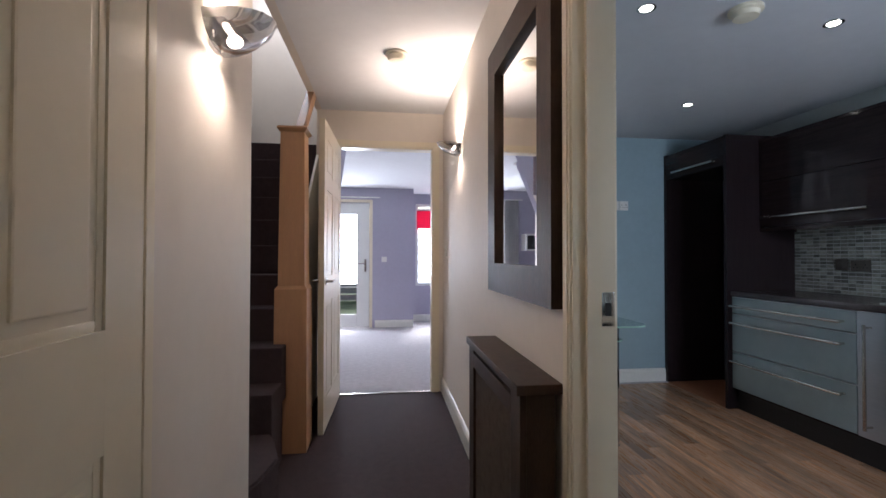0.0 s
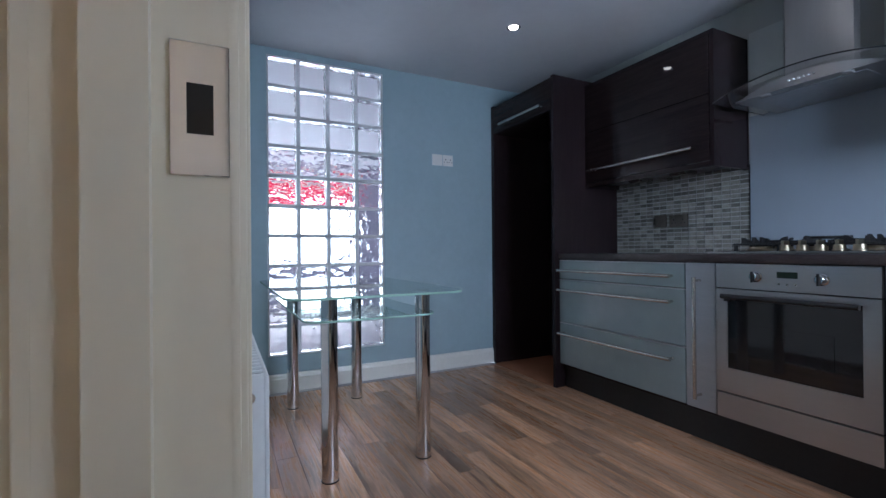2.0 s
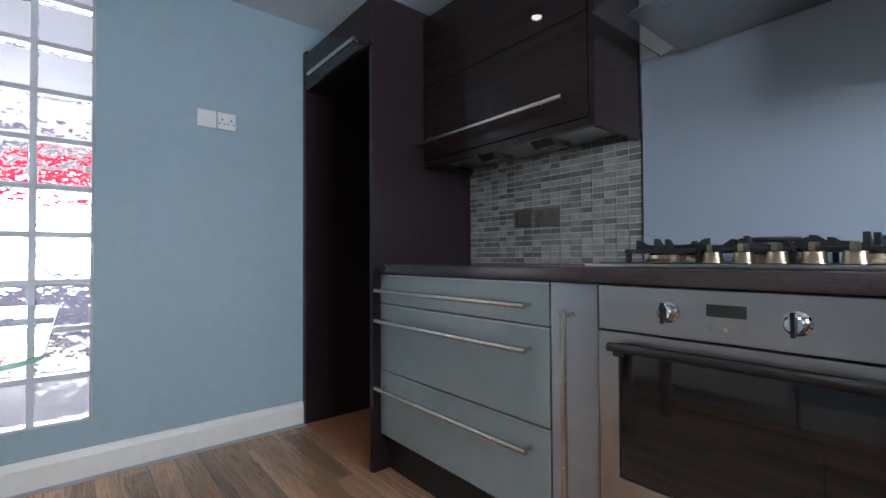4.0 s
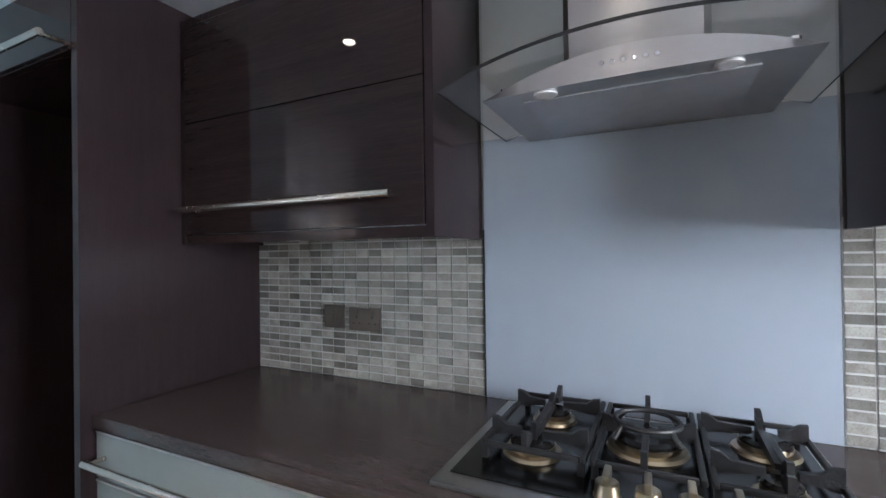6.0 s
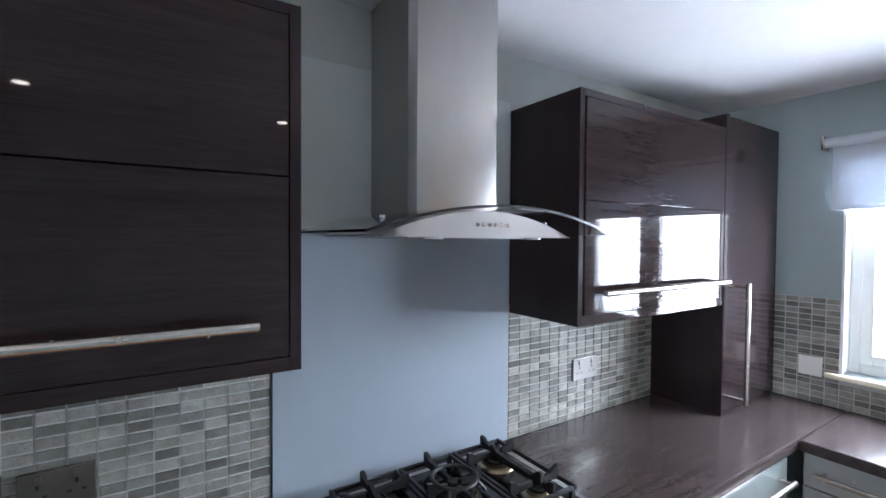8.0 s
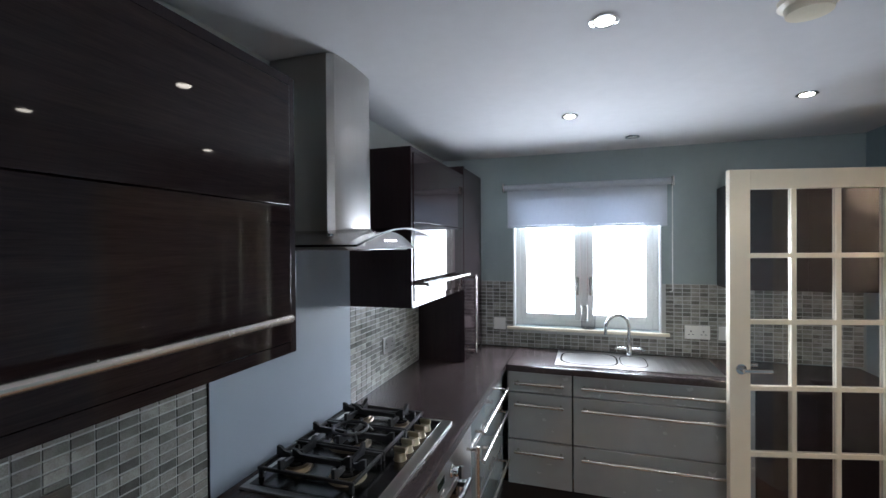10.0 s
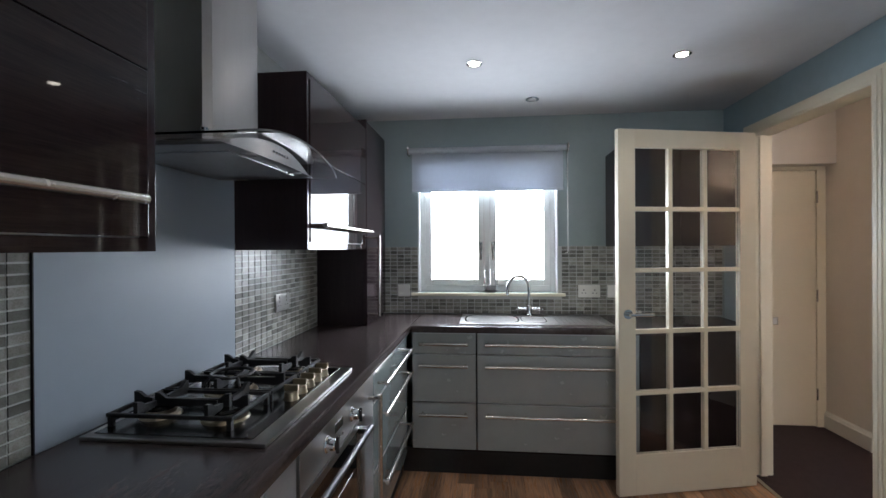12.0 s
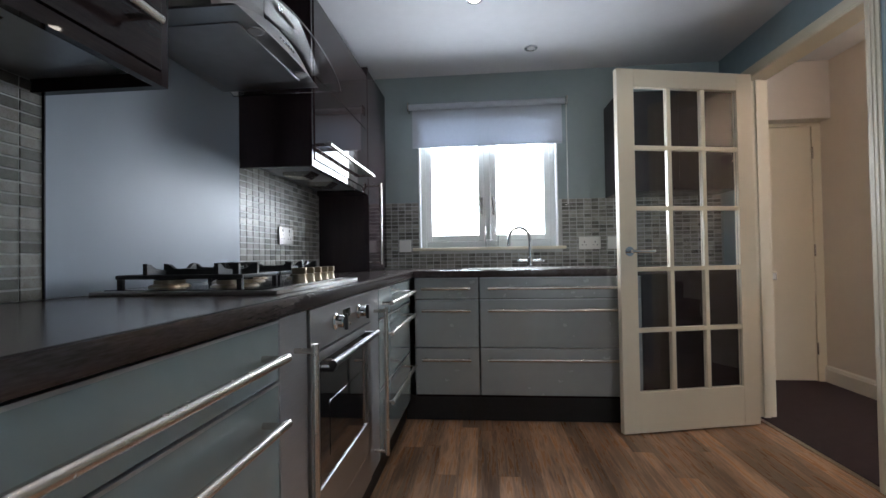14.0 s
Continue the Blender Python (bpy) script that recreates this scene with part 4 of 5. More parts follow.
# ---- glass table ----
tab = thing("glass_table", (0.55, -0.48, 0), "small two-tier glass table on round chrome legs", "table")
TL = [(0.762, -1.11), (0.335, -1.13), (0.715, -0.165), (0.323, -0.175)]
for x, y in TL:
    leg = part("leg", rod(bmesh.new(), (x, y, 0.004), (x, y, 0.7545), 0.034, n=24), "chrome", tab, "round chrome table leg")
    part("foot", rod(bmesh.new(), (x, y, 0.0), (x, y, 0.0038), 0.036, n=24), "black", leg)
def slab(x0, x1, y0, y1, z, t, r=0.05):
    pts = []
    for cx, cy, a0 in ((x1 - r, y1 - r, 0), (x0 + r, y1 - r, 90), (x0 + r, y0 + r, 180), (x1 - r, y0 + r, 270)):
        pts += [(cx + r * math.cos(radians(a0 + 15 * k)), cy + r * math.sin(radians(a0 + 15 * k))) for k in range(7)]
    return prism(bmesh.new(), pts, z, z + t, "Z")
def edge_band(x0, x1, y0, y1, z, t, r):
    """The polished rim of a rounded glass slab."""
    bm = bmesh.new()
    loops = []
    for off in (0.0004, 0.0016):
        pts = []
        for cx, cy, a0 in ((x1 - r, y1 - r, 0), (x0 + r, y1 - r, 90), (x0 + r, y0 + r, 180), (x1 - r, y0 + r, 270)):
            pts += [(cx + (r + off) * math.cos(radians(a0 + 15 * k)), cy + (r + off) * math.sin(radians(a0 + 15 * k))) for k in range(7)]
        loops.append([[bm.verts.new((x, y, h)) for x, y in pts] for h in (z + 0.0005, z + t - 0.0005)])
    (a, b), (c, d) = loops
    for p, q in ((c, d), (a, b), (a, c), (b, d)):
        for k in range(len(p)):
            bm.faces.new((p[k], p[(k + 1) % len(p)], q[(k + 1) % len(p)], q[k]))
    return bm
g = part("tabletop", slab(0.15, 0.91, -1.29, 0.0, 0.755, 0.010, 0.10), "table_glass", tab, "clear green-edged glass tabletop")
g.visible_shadow = False
part("polished_edge", edge_band(0.15, 0.91, -1.29, 0.0, 0.755, 0.010, 0.10), "glass_edge", g, "pale green polished edge")
g = part("shelf", slab(0.23, 0.805, -1.20, -0.09, 0.655, 0.008, 0.08), "table_glass", tab, "clear green-edged glass shelf")
g.visible_shadow = False

part("polished_edge", edge_band(0.23, 0.805, -1.20, -0.09, 0.655, 0.008, 0.08), "glass_edge", g, "pale green polished edge")

# ---- kitchen radiator ----
rad = thing("radiator", (0.05, -1.55, 0.12), "white double-panel radiator on the kitchen wall", "radiator", "")
RX0, RX1, RY0, RY1, RZ0, RZ1 = KX0 + 0.018, KX0 + 0.112, -1.655, -0.685, 0.11, 0.603
part("front_panel", boxes((RX1 - 0.012, RY0, RZ0, RX1, RY1, RZ1 - 0.005), bev=0.005), "radiator", rad)
part("back_panel", boxes((RX0, RY0, RZ0, RX0 + 0.012, RY1, RZ1 - 0.005), bev=0.005), "radiator", rad)
for y in (RY0, RY1 - 0.003):
    part("side_panel", boxes((RX0 + 0.0125, y, RZ0 + 0.02, RX1 - 0.0125, y + 0.003, RZ1 - 0.002)), "radiator", rad)
bm = bmesh.new()
for i in range(23):
    y = RY0 + 0.004 + i * (RY1 - RY0 - 0.024) / 22
    box(bm, RX0 + 0.0125, y, RZ1 - 0.008, RX1 - 0.0125, y + 0.011, RZ1 - 0.001)
part("top_grille", bm, "radiator", rad)
# plain black plate added so the grille slots look shaded
part("convector_fins", boxes((RX0 + 0.0128, RY0 + 0.004, RZ1 - 0.05, RX1 - 0.0128, RY1 - 0.004, RZ1 - 0.030)), "black", rad, "black plate below the grille, painting the shade in its slots")
part("vent_plug", rod(bmesh.new(), (RX1 - 0.05, RY0 - 0.012, RZ1 - 0.06), (RX1 - 0.05, RY0, RZ1 - 0.06), 0.014), "chrome", rad)
part("valve", tube(bmesh.new(), [(RX1 - 0.05, RY0 - 0.03, 0.0), (RX1 - 0.05, RY0 - 0.03, 0.10), (RX1 - 0.05, RY0 - 0.03, 0.21), (RX1 - 0.05, RY0, 0.21)], 0.009), "chrome", rad)


# ---- skirting and door casings ----
def skirting(name, a, b, side, h=0.125, t=0.017):
    """A skirting board from a to b (x, y) along a wall; side: the way into the room."""
    outline = [(0, 0.0), (t, 0.0), (t, h - 0.03), (t * 0.75, h - 0.022), (t * 0.75, h - 0.014), (t * 0.35, h - 0.004), (0.0005, h)]
    bm = bmesh.new()
    if side in ("+x", "-x"):
        s = 1 if side == "+x" else -1
        prism(bm, [(a[0] + s * u, z) for u, z in outline], a[1], b[1], "Y")
    else:
        s = 1 if side == "+y" else -1
        prism(bm, [(a[1] + s * u, z) for u, z in outline], a[0], b[0], "X")
    setting(name, bm, "skirting", "white painted moulded skirting board", "skirting board")
skirting("baseboard_kitchen_north", (KX0, KY1), (PX - 0.001, KY1), "-y")
skirting("baseboard_kitchen_west", (KX0, DY1 + 0.069), (KX0, KY1 - 0.018), "+x")
skirting("baseboard_hall_east", (HX1, DY1 + 0.069), (HX1, HY1 - 0.001), "-x")
skirting("baseboard_hall_east_near", (HX1, HY0), (HX1, DY0 - 0.069), "-x")
skirting("baseboard_hall_west", (-1.03, HY0), (-1.03, -3.70), "+x")
skirting("baseboard_hall_west_near", (HX0, SDY1 + 0.072), (HX0, -2.15), "+x")
skirting("baseboard_living_north", (-0.83, LY), (-0.20, LY), "-y")
skirting("baseboard_living_bay", (-0.18, 4.25), (3.2, 4.25), "-y")


def casing(name, plane, axis, u0, u1, top, out, w=0.066, t=0.018):
    """Moulded trim round an opening on one face of a wall."""
    rows = []
    for lo, hi, d in ((0.0, w, t * 0.6), (0.004, w - 0.018, t), (0.012, w - 0.034, t * 1.25)):
        rows.append((u0 - hi, u0 - lo, 0.0, top + hi, d))
        rows.append((u1 + lo, u1 + hi, 0.0, top + hi, d))
        rows.append((u0 - lo, u1 + lo, top + lo, top + hi, d))
    bm = bmesh.new()
    for a, b, lo, hi, d in rows:
        if axis == "x":
            box(bm, a, plane, lo, b, plane + out * d, hi, 0.0015)
        else:
            box(bm, plane, a, lo, plane + out * d, b, hi, 0.0015)
    setting(name, bm, "gloss_white", "cream gloss painted moulded door casing", "door casing")
casing("trim_kitchen_door_hall", HX1, "y", DY0, DY1, DZ, -1)
casing("trim_kitchen_door", KX0, "y", DY0, DY1, DZ, 1, t=0.012)
casing("trim_living_door_hall", HY1, "x", LDX0, LDX1, LDZ, -1)
casing("trim_side_door", HX0, "y", SDY0, SDY1, 2.04, 1)
casing("trim_garden_door", LY, "x", -1.64, -0.92, 2.05, -1, 0.05)
# linings and stops
bm = boxes((HX1 - 0.001, DY0 - 0.028, 0, KX0 + 0.001, DY0, DZ + 0.028), (HX1 - 0.001, DY1, 0, KX0 + 0.001, DY1 + 0.028, DZ + 0.028), (HX1 - 0.001, DY0 + 0.0002, DZ, KX0 + 0.001, DY1 - 0.0002, DZ + 0.028),
           (-0.135, DY1 - 0.013, 0, -0.100, DY1 - 0.0002, DZ), (-0.135, DY0 + 0.0002, 0, -0.100, DY0 + 0.013, DZ))
setting("door_frame_kitchen", bm, "gloss_white", "cream gloss painted door lining with a stop", "door frame")
bm = boxes((LDX0 - 0.028, HY1 - 0.001, 0, LDX0, HY1 + 0.101, LDZ + 0.028), (LDX1, HY1 - 0.001, 0, LDX1 + 0.028, HY1 + 0.101, LDZ + 0.028), (LDX0 + 0.0002, HY1 - 0.001, LDZ, LDX1 - 0.0002, HY1 + 0.101, LDZ + 0.028))
setting("door_frame_living", bm, "gloss_white", "cream gloss painted door lining", "door frame")
strike = thing("strike_plate", (-0.05, DY1, 1.0), "chrome strike plate let into the door lining", "strike plate")
part("plate", boxes((-0.090, DY1 - 0.0022, 0.99, -0.054, DY1 - 0.0003, 1.080), bev=0.0006), "chrome", strike)
part("latch_hole", boxes((-0.080, DY1 - 0.0028, 1.018, -0.064, DY1 - 0.0024, 1.052)), "black", strike)
setting("threshold_kitchen", boxes((-0.066, DY0 + 0.0002, -0.01, -0.040, DY1 - 0.0002, 0.006), bev=0.002), "satin", "thin metal threshold strip between carpet and laminate", "threshold")
setting("threshold_living", boxes((LDX0, 0.088, 0.0, LDX1, 0.112, 0.008), bev=0.002), "satin", "thin metal threshold strip between two carpets", "threshold")


# ---- doors ----
def lever_handle(parent, at, way, out, label="satin metal lever handle"):
    """A lever on a round rose; at: a point on the leaf's face; way: unit vector along the lever; out: unit vector off the face."""
    at, way, out = Vector(at), Vector(way), Vector(out)
    bm = rod(bmesh.new(), at, at + out * 0.008, 0.026)
    rod(bm, at, at + out * 0.045, 0.009)
    tube(bm, [at + out * 0.045 + way * t for t in (-0.008, 0.03, 0.08, 0.115)], 0.008)
    return part("door_handle", bm, "satin", parent, label)


kd = new("door_1")
kd.location = (0.006, -3.369, 0.008)
tagged(kd, "open white painted kitchen door with fifteen bevelled glass panes", "door", kind="structure")
def build_glazed(leaf_w=0.838, h=2.018, t=0.036):
    """Built along +x from its hinge, in its own frame, then turned."""
    made = []
    st, bot, top, bar = 0.100, 0.222, 0.10, 0.025
    x0, x1 = st, leaf_w - st
    z0, z1 = bot, h - top
    made.append(("leaf", boxes((0, 0, 0, st, t, h), (leaf_w - st, 0, 0, leaf_w, t, h), (st + 0.0002, 0, 0, leaf_w - st - 0.0002, t, bot), (st + 0.0002, 0, h - top, leaf_w - st - 0.0002, t, h), bev=0.002), "gloss_white", ""))
    bm = bmesh.new()
    for i in (1, 2):
        x = x0 + (x1 - x0) * i / 3
        box(bm, x - bar / 2, 0.003, z0 + 0.0003, x + bar / 2, t - 0.003, z1 - 0.0003, 0.004)
    made.append(("glazing_bars", bm, "gloss_white", "upright glazing bars"))
    bm = bmesh.new()
    for j in range(1, 5):
        z = z0 + (z1 - z0) * j / 5
        box(bm, x0 + 0.0003, 0.0025, z - bar / 2, x1 - 0.0003, t - 0.0025, z + bar / 2, 0.004)
    made.append(("glazing_bars", bm, "gloss_white", "level glazing bars"))
    for i in range(3):
        for j in range(5):
            a, b = x0 + (x1 - x0) * i / 3 + (bar / 2 if i else 0), x0 + (x1 - x0) * (i + 1) / 3 - (bar / 2 if i < 2 else 0)
            c, d = z0 + (z1 - z0) * j / 5 + (bar / 2 if j else 0), z0 + (z1 - z0) * (j + 1) / 5 - (bar / 2 if j < 4 else 0)
            made.append(("pane", boxes((a + 0.001, t / 2 - 0.002, c + 0.001, b - 0.001, t / 2 + 0.002, d - 0.001)), "glass", "clear bevelled glass pane"))
    return made
KD_ROT = 13.2
for name, bm, mat, lab in build_glazed():
    ob = new(name, mesh_of(name, bm, mat))
    ob.parent = kd
    tagged(ob, lab)
    if name == "pane":
        ob.visible_shadow = False
bm = bmesh.new()
for yy, s in ((0.036, 1), (0.0, -1)):
    at, way, out = Vector((0.786, yy, 1.0)), Vector((-1, 0, 0)), Vector((0, s, 0))
    rod(bm, at, at + out * 0.008, 0.026)
    rod(bm, at, at + out * 0.045, 0.009)
    rod(bm, at + out * 0.045 - way * 0.01, at + out * 0.045 + way * 0.125, 0.0095)
hd = new("door_handle", mesh_of("door_handle", bm, "chrome"))
hd.parent = kd
tagged(hd, "satin metal lever handles")
for z in (0.25, 1.0, 1.75):
    hb = new("hinge", mesh_of("hinge", rod(bmesh.new(), (-0.006, -0.004, z - 0.04), (-0.006, -0.004, z + 0.04), 0.006), "chrome"))
    hb.parent = kd
kd.rotation_euler = (0, 0, radians(KD_ROT))


def panel_door(name, hinge, rot, label, w=0.80, lock=(0.86, 1.03), h=2.03, t=0.036, handle=True, panels=True, handle_x=None):
    """A six-panel door along +x from its hinge, then turned."""
    d = new(name)
    d.location, d.rotation_euler = hinge, (0, 0, radians(rot))
    tagged(d, label, "door", kind="structure")
    ob = new("leaf", mesh_of("leaf", boxes((0, 0.006 if panels else 0, 0, w, t - (0.006 if panels else 0), h), bev=0.002), "gloss_white"))
    ob.parent = d
    if panels:
        st, mid = 0.105, 0.10
        xs = [(0, st), (w / 2 - mid / 2, w / 2 + mid / 2), (w - st, w)]
        zs = [(0, 0.21), lock, (1.62, 1.72), (h - 0.11, h)]
        for s0, s1 in ((0.0, 0.0109), (t - 0.0109, t)):
            bm = bmesh.new()
            for a, b in xs:
                box(bm, a, s0, 0.0, b, s1, h, 0.0)
            for a, b in zs:
                for c, e in ((xs[0][1], xs[1][0]), (xs[1][1], xs[2][0])):
                    box(bm, c + 0.0002, s0, a, e - 0.0002, s1, b, 0.0)
            ob = new("stiles", mesh_of("stiles", bm, "gloss_white"))
            ob.parent = d
            for (a, b) in zip(zs, zs[1:]):
                for c, e in ((xs[0][1], xs[1][0]), (xs[1][1], xs[2][0])):
                    x0, x1, z0, z1 = c + 0.036, e - 0.036, a[1] + 0.036, b[0] - 0.036
                    y0, y1 = (s0 + 0.002, 0.0112) if s0 == 0 else (t - 0.0112, s1 - 0.002)
                    mould = bmesh.new()
                    for p0, p1, q0, q1 in ((c, c + 0.018, a[1], b[0]), (e - 0.018, e, a[1], b[0]), (c + 0.018, e - 0.018, a[1], a[1] + 0.018), (c + 0.018, e - 0.018, b[0] - 0.018, b[0])):
                        box(mould, p0, s0 + (0.0035 if s0 == 0 else 0.0), q0, p1, s1 - (0.0035 if s0 else 0.0), q1, 0.0035)
                    ob = new("moulding", mesh_of("moulding", mould, "gloss_white"))
                    ob.parent = d
                    ob = new("raised_panel", mesh_of("raised_panel", boxes((x0, y0, z0, x1, y1, z1), bev=0.0042), "gloss_white"))
                    ob.parent = d
    if handle:
        bm = bmesh.new()
        for yy, s in ((t, 1), (0.0, -1)):
            at, way, out = Vector((w - 0.06, yy, 1.0)), Vector((-1, 0, 0)), Vector((0, s, 0))
            rod(bm, at, at + out * 0.008, 0.026)
            rod(bm, at, at + out * 0.045, 0.009)
            tube(bm, [at + out * 0.045 + way * q for q in (-0.008, 0.03, 0.08, 0.115)], 0.008)
        ob = new("door_handle", mesh_of("door_handle", bm, "satin"))
        ob.parent = d
        tagged(ob, "satin metal lever handles")
    bm = bmesh.new()
    for z in (0.25, 1.0, 1.78):
        rod(bm, (-0.005, -0.005, z - 0.045), (-0.005, -0.005, z + 0.045), 0.006)
        box(bm, -0.012, -0.003, z - 0.045, 0.0, 0.03, z + 0.045)
    ob = new("hinges", mesh_of("hinges", bm, "steel"))
    ob.parent = d
    return d
panel_door("door_2", (LDX0 + 0.002, 0.085, 0.006), -91.5, "open white six-panel door into the living room", w=0.84, h=2.08)
panel_door("door_3", (HX0 - 0.012, SDY1 - 0.003, 0.004), -90, "closed white six-panel door in the hall's side wall", w=0.734, h=2.033, lock=(0.86, 1.055), handle=True)
fd = new("door_4")
fd.location = (-0.965, HY0, 0)
tagged(fd, "closed plain cream front door with a narrow glass slit", "door", kind="structure")
part("leaf", boxes((-0.962, HY0 + 0.004, 0.006, -0.6122, HY0 + 0.040, 1.953), (-0.5838, HY0 + 0.004, 0.006, -0.232, HY0 + 0.040, 1.953), (-0.612, HY0 + 0.004, 0.006, -0.584, HY0 + 0.040, 1.12), (-0.612, HY0 + 0.004, 1.56, -0.584, HY0 + 0.040, 1.953)), "gloss_white", fd)
g = part("pane", boxes((-0.611, HY0 + 0.018, 1.121, -0.585, HY0 + 0.024, 1.559)), "glass", fd)
g.visible_shadow = False
part("latch_plate", boxes((-0.69, HY0 + 0.0402, 0.775, -0.645, HY0 + 0.043, 0.835), bev=0.001), "chrome", fd, "square chrome latch plate")
part("latch_recess", boxes((-0.684, HY0 + 0.0432, 0.781, -0.651, HY0 + 0.0436, 0.829)), "white_plastic", fd)
for z in (0.25, 1.0, 1.75):
    part("hinge", rod(bmesh.new(), (-0.9685, HY0 + 0.044, z - 0.045), (-0.9685, HY0 + 0.044, z + 0.045), 0.007), "satin", fd)
# dark sheet added behind the leaf so the gap round it reads as shaded
setting("door_gap", boxes((-0.975, HY0 + 0.001, 0.002, -0.222, HY0 + 0.003, 1.96)), "void", "near-black sheet behind the front door, painting the shade of its gap", "gap")
setting("door_frame_front", boxes((-1.0295, HY0 + 0.0005, 0, -0.9665, HY0 + 0.046, 1.984), (-0.2275, HY0 + 0.0005, 0, HX1 - 0.0005, HY0 + 0.046, 1.984), (-0.9664, HY0 + 0.0005, 1.957, -0.2276, HY0 + 0.046, 1.984)), "gloss_white", "cream painted frame of the front door", "door frame")

# ---- hall: mirror, radiator cover, lights ----
mir = thing("wall_mirror", (HX1, -2.1, 1.05), "tall mirror in a wide dark brown wooden frame", "mirror")
MY0, MY1, MZ0, MZ1 = -2.535, -1.755, 1.025, 2.085
w = 0.12
part("frame", ring_x(bmesh.new(), HX1 - 0.035, HX1 - 0.001, (MY0, MY1, MZ0, MZ1), (MY0 + w, MY1 - w, MZ0 + w, MZ1 - w), 0.004), "brown_frame", mir)
part("mirror_glass", boxes((HX1 - 0.014, MY0 + w + 0.0004, MZ0 + w + 0.0004, HX1 - 0.004, MY1 - w - 0.0004, MZ1 - w - 0.0004)), "mirror", mir, "clear silvered glass")

rc = thing("radiator_cover", (-0.23, -2.1, 0), "dark brown wooden radiator cover with a woven grille", "radiator cover")
CX0, CX1, CY0, CY1, CZ = -0.285, HX1 - 0.002, -2.53, -1.775, 0.815
part("top", boxes((CX0 - 0.012, CY0 - 0.010, CZ - 0.030, CX1, CY1 + 0.010, CZ), bev=0.003), "brown_frame", rc)
part("side", boxes((CX0 + 0.02, CY0, 0, CX1 - 0.018, CY0 + 0.02, CZ - 0.031)), "brown_frame", rc)
part("side", boxes((CX0 + 0.02, CY1 - 0.02, 0, CX1 - 0.018, CY1, CZ - 0.031)), "brown_frame", rc)
part("front_frame", boxes((CX0, CY0, 0, CX0 + 0.0195, CY0 + 0.095, CZ - 0.031), (CX0, CY1 - 0.095, 0, CX0 + 0.0195, CY1, CZ - 0.031), (CX0, CY0 + 0.0952, CZ - 0.115, CX0 + 0.0195, CY1 - 0.0952, CZ - 0.055), (CX0, CY0 + 0.0952, 0, CX0 + 0.0195, CY1 - 0.0952, 0.09), bev=0.002), "brown_frame", rc)
bm = bmesh.new()
n1 = int((CY1 - CY0 - 0.19) / 0.014)
for i in range(n1):
    y = CY0 + 0.095 + 0.014 * i
    box(bm, CX0 + 0.008, y, 0.0902, CX0 + 0.011, y + 0.006, CZ - 0.116)
for j in range(int((CZ - 0.21) / 0.014)):
    z = 0.095 + 0.014 * j
    box(bm, CX0 + 0.0112, CY0 + 0.0955, z, CX0 + 0.0142, CY1 - 0.0955, z + 0.006)
part("grille", bm, "lattice", rc, "brown woven grille mesh", kind="stuff")
# near-black sheet paints the shade behind the grille
part("grille_backing", boxes((CX0 + 0.03, CY0 + 0.0205, 0.02, CX0 + 0.034, CY1 - 0.0205, CZ - 0.032)), "void", rc)

for lx, ly, lz, s, lab in ((HX1, -0.80, 1.90, -1, "chrome half-bowl wall light, lit, on the cream wall"), (HX0, -2.50, 1.77, 1, "chrome half-bowl wall light, lit, beside the side door")):
    wl = thing("wall_light", (lx, ly, lz), lab, "wall light", "wall lights of the hall")
    part("back_plate", boxes((lx + s * 0.0005, ly - 0.03, lz - 0.045, lx + s * 0.012, ly + 0.03, lz + 0.035), bev=0.003), "chrome", wl)
    bm = bmesh.new()
    rows = []
    for i in range(13):
        a = math.pi * i / 12
        ring = []
        for k, (rr, zz) in enumerate(((1.0, 0.020), (0.92, 0.0), (0.72, -0.022), (0.40, -0.036), (0.10, -0.040))):
            ring.append(bm.verts.new((lx + s * (0.013 + 0.150 * rr * math.sin(a)), ly + 0.112 * rr * math.cos(a), lz + zz - 0.01 + 0.03 * math.sin(a) * rr)))
        rows.append(ring)
    for a, b in zip(rows, rows[1:]):
        for k in range(4):
            bm.faces.new((a[k], a[k + 1], b[k + 1], b[k]))
    bmesh.ops.solidify(bm, geom=bm.faces[:], thickness=0.003)
    part("shade", bm, "chrome", wl, "polished chrome half-bowl shade")
    part("bulb", rod(bmesh.new(), (lx + s * 0.045, ly - 0.035, lz + 0.005), (lx + s * 0.045, ly + 0.035, lz + 0.005), 0.009), "bulb_warm", wl, "small lit halogen lamp")

for at, lab in (((-0.595, -1.02, HALL_CEIL), "round cream smoke alarm on the hall ceiling"),):
    sm = thing("smoke_alarm", at, lab, "smoke alarm")
    part("base", lathe(bmesh.new(), (at[0], at[1], at[2] - 0.0005), [(0.070, 0), (0.070, -0.012), (0.066, -0.016)]), "gloss_white", sm)
    part("cover", lathe(bmesh.new(), (at[0], at[1], at[2] - 0.0167), [(0.056, 0), (0.056, -0.016), (0.048, -0.028), (0.02, -0.032)]), "gloss_white", sm)
sm = thing("heat_alarm", (0.95, -1.95, CEIL), "round cream alarm on the kitchen ceiling", "smoke alarm")
part("cover", lathe(bmesh.new(), (0.95, -1.95, CEIL - 0.0005), [(0.070, 0), (0.070, -0.014), (0.056, -0.020), (0.052, -0.040), (0.02, -0.045)]), "gloss_white", sm)
wall_plate("small white switch on the hall wall", (HX1, -0.10, 1.22), (0.086, 0.086), "-x", -1)

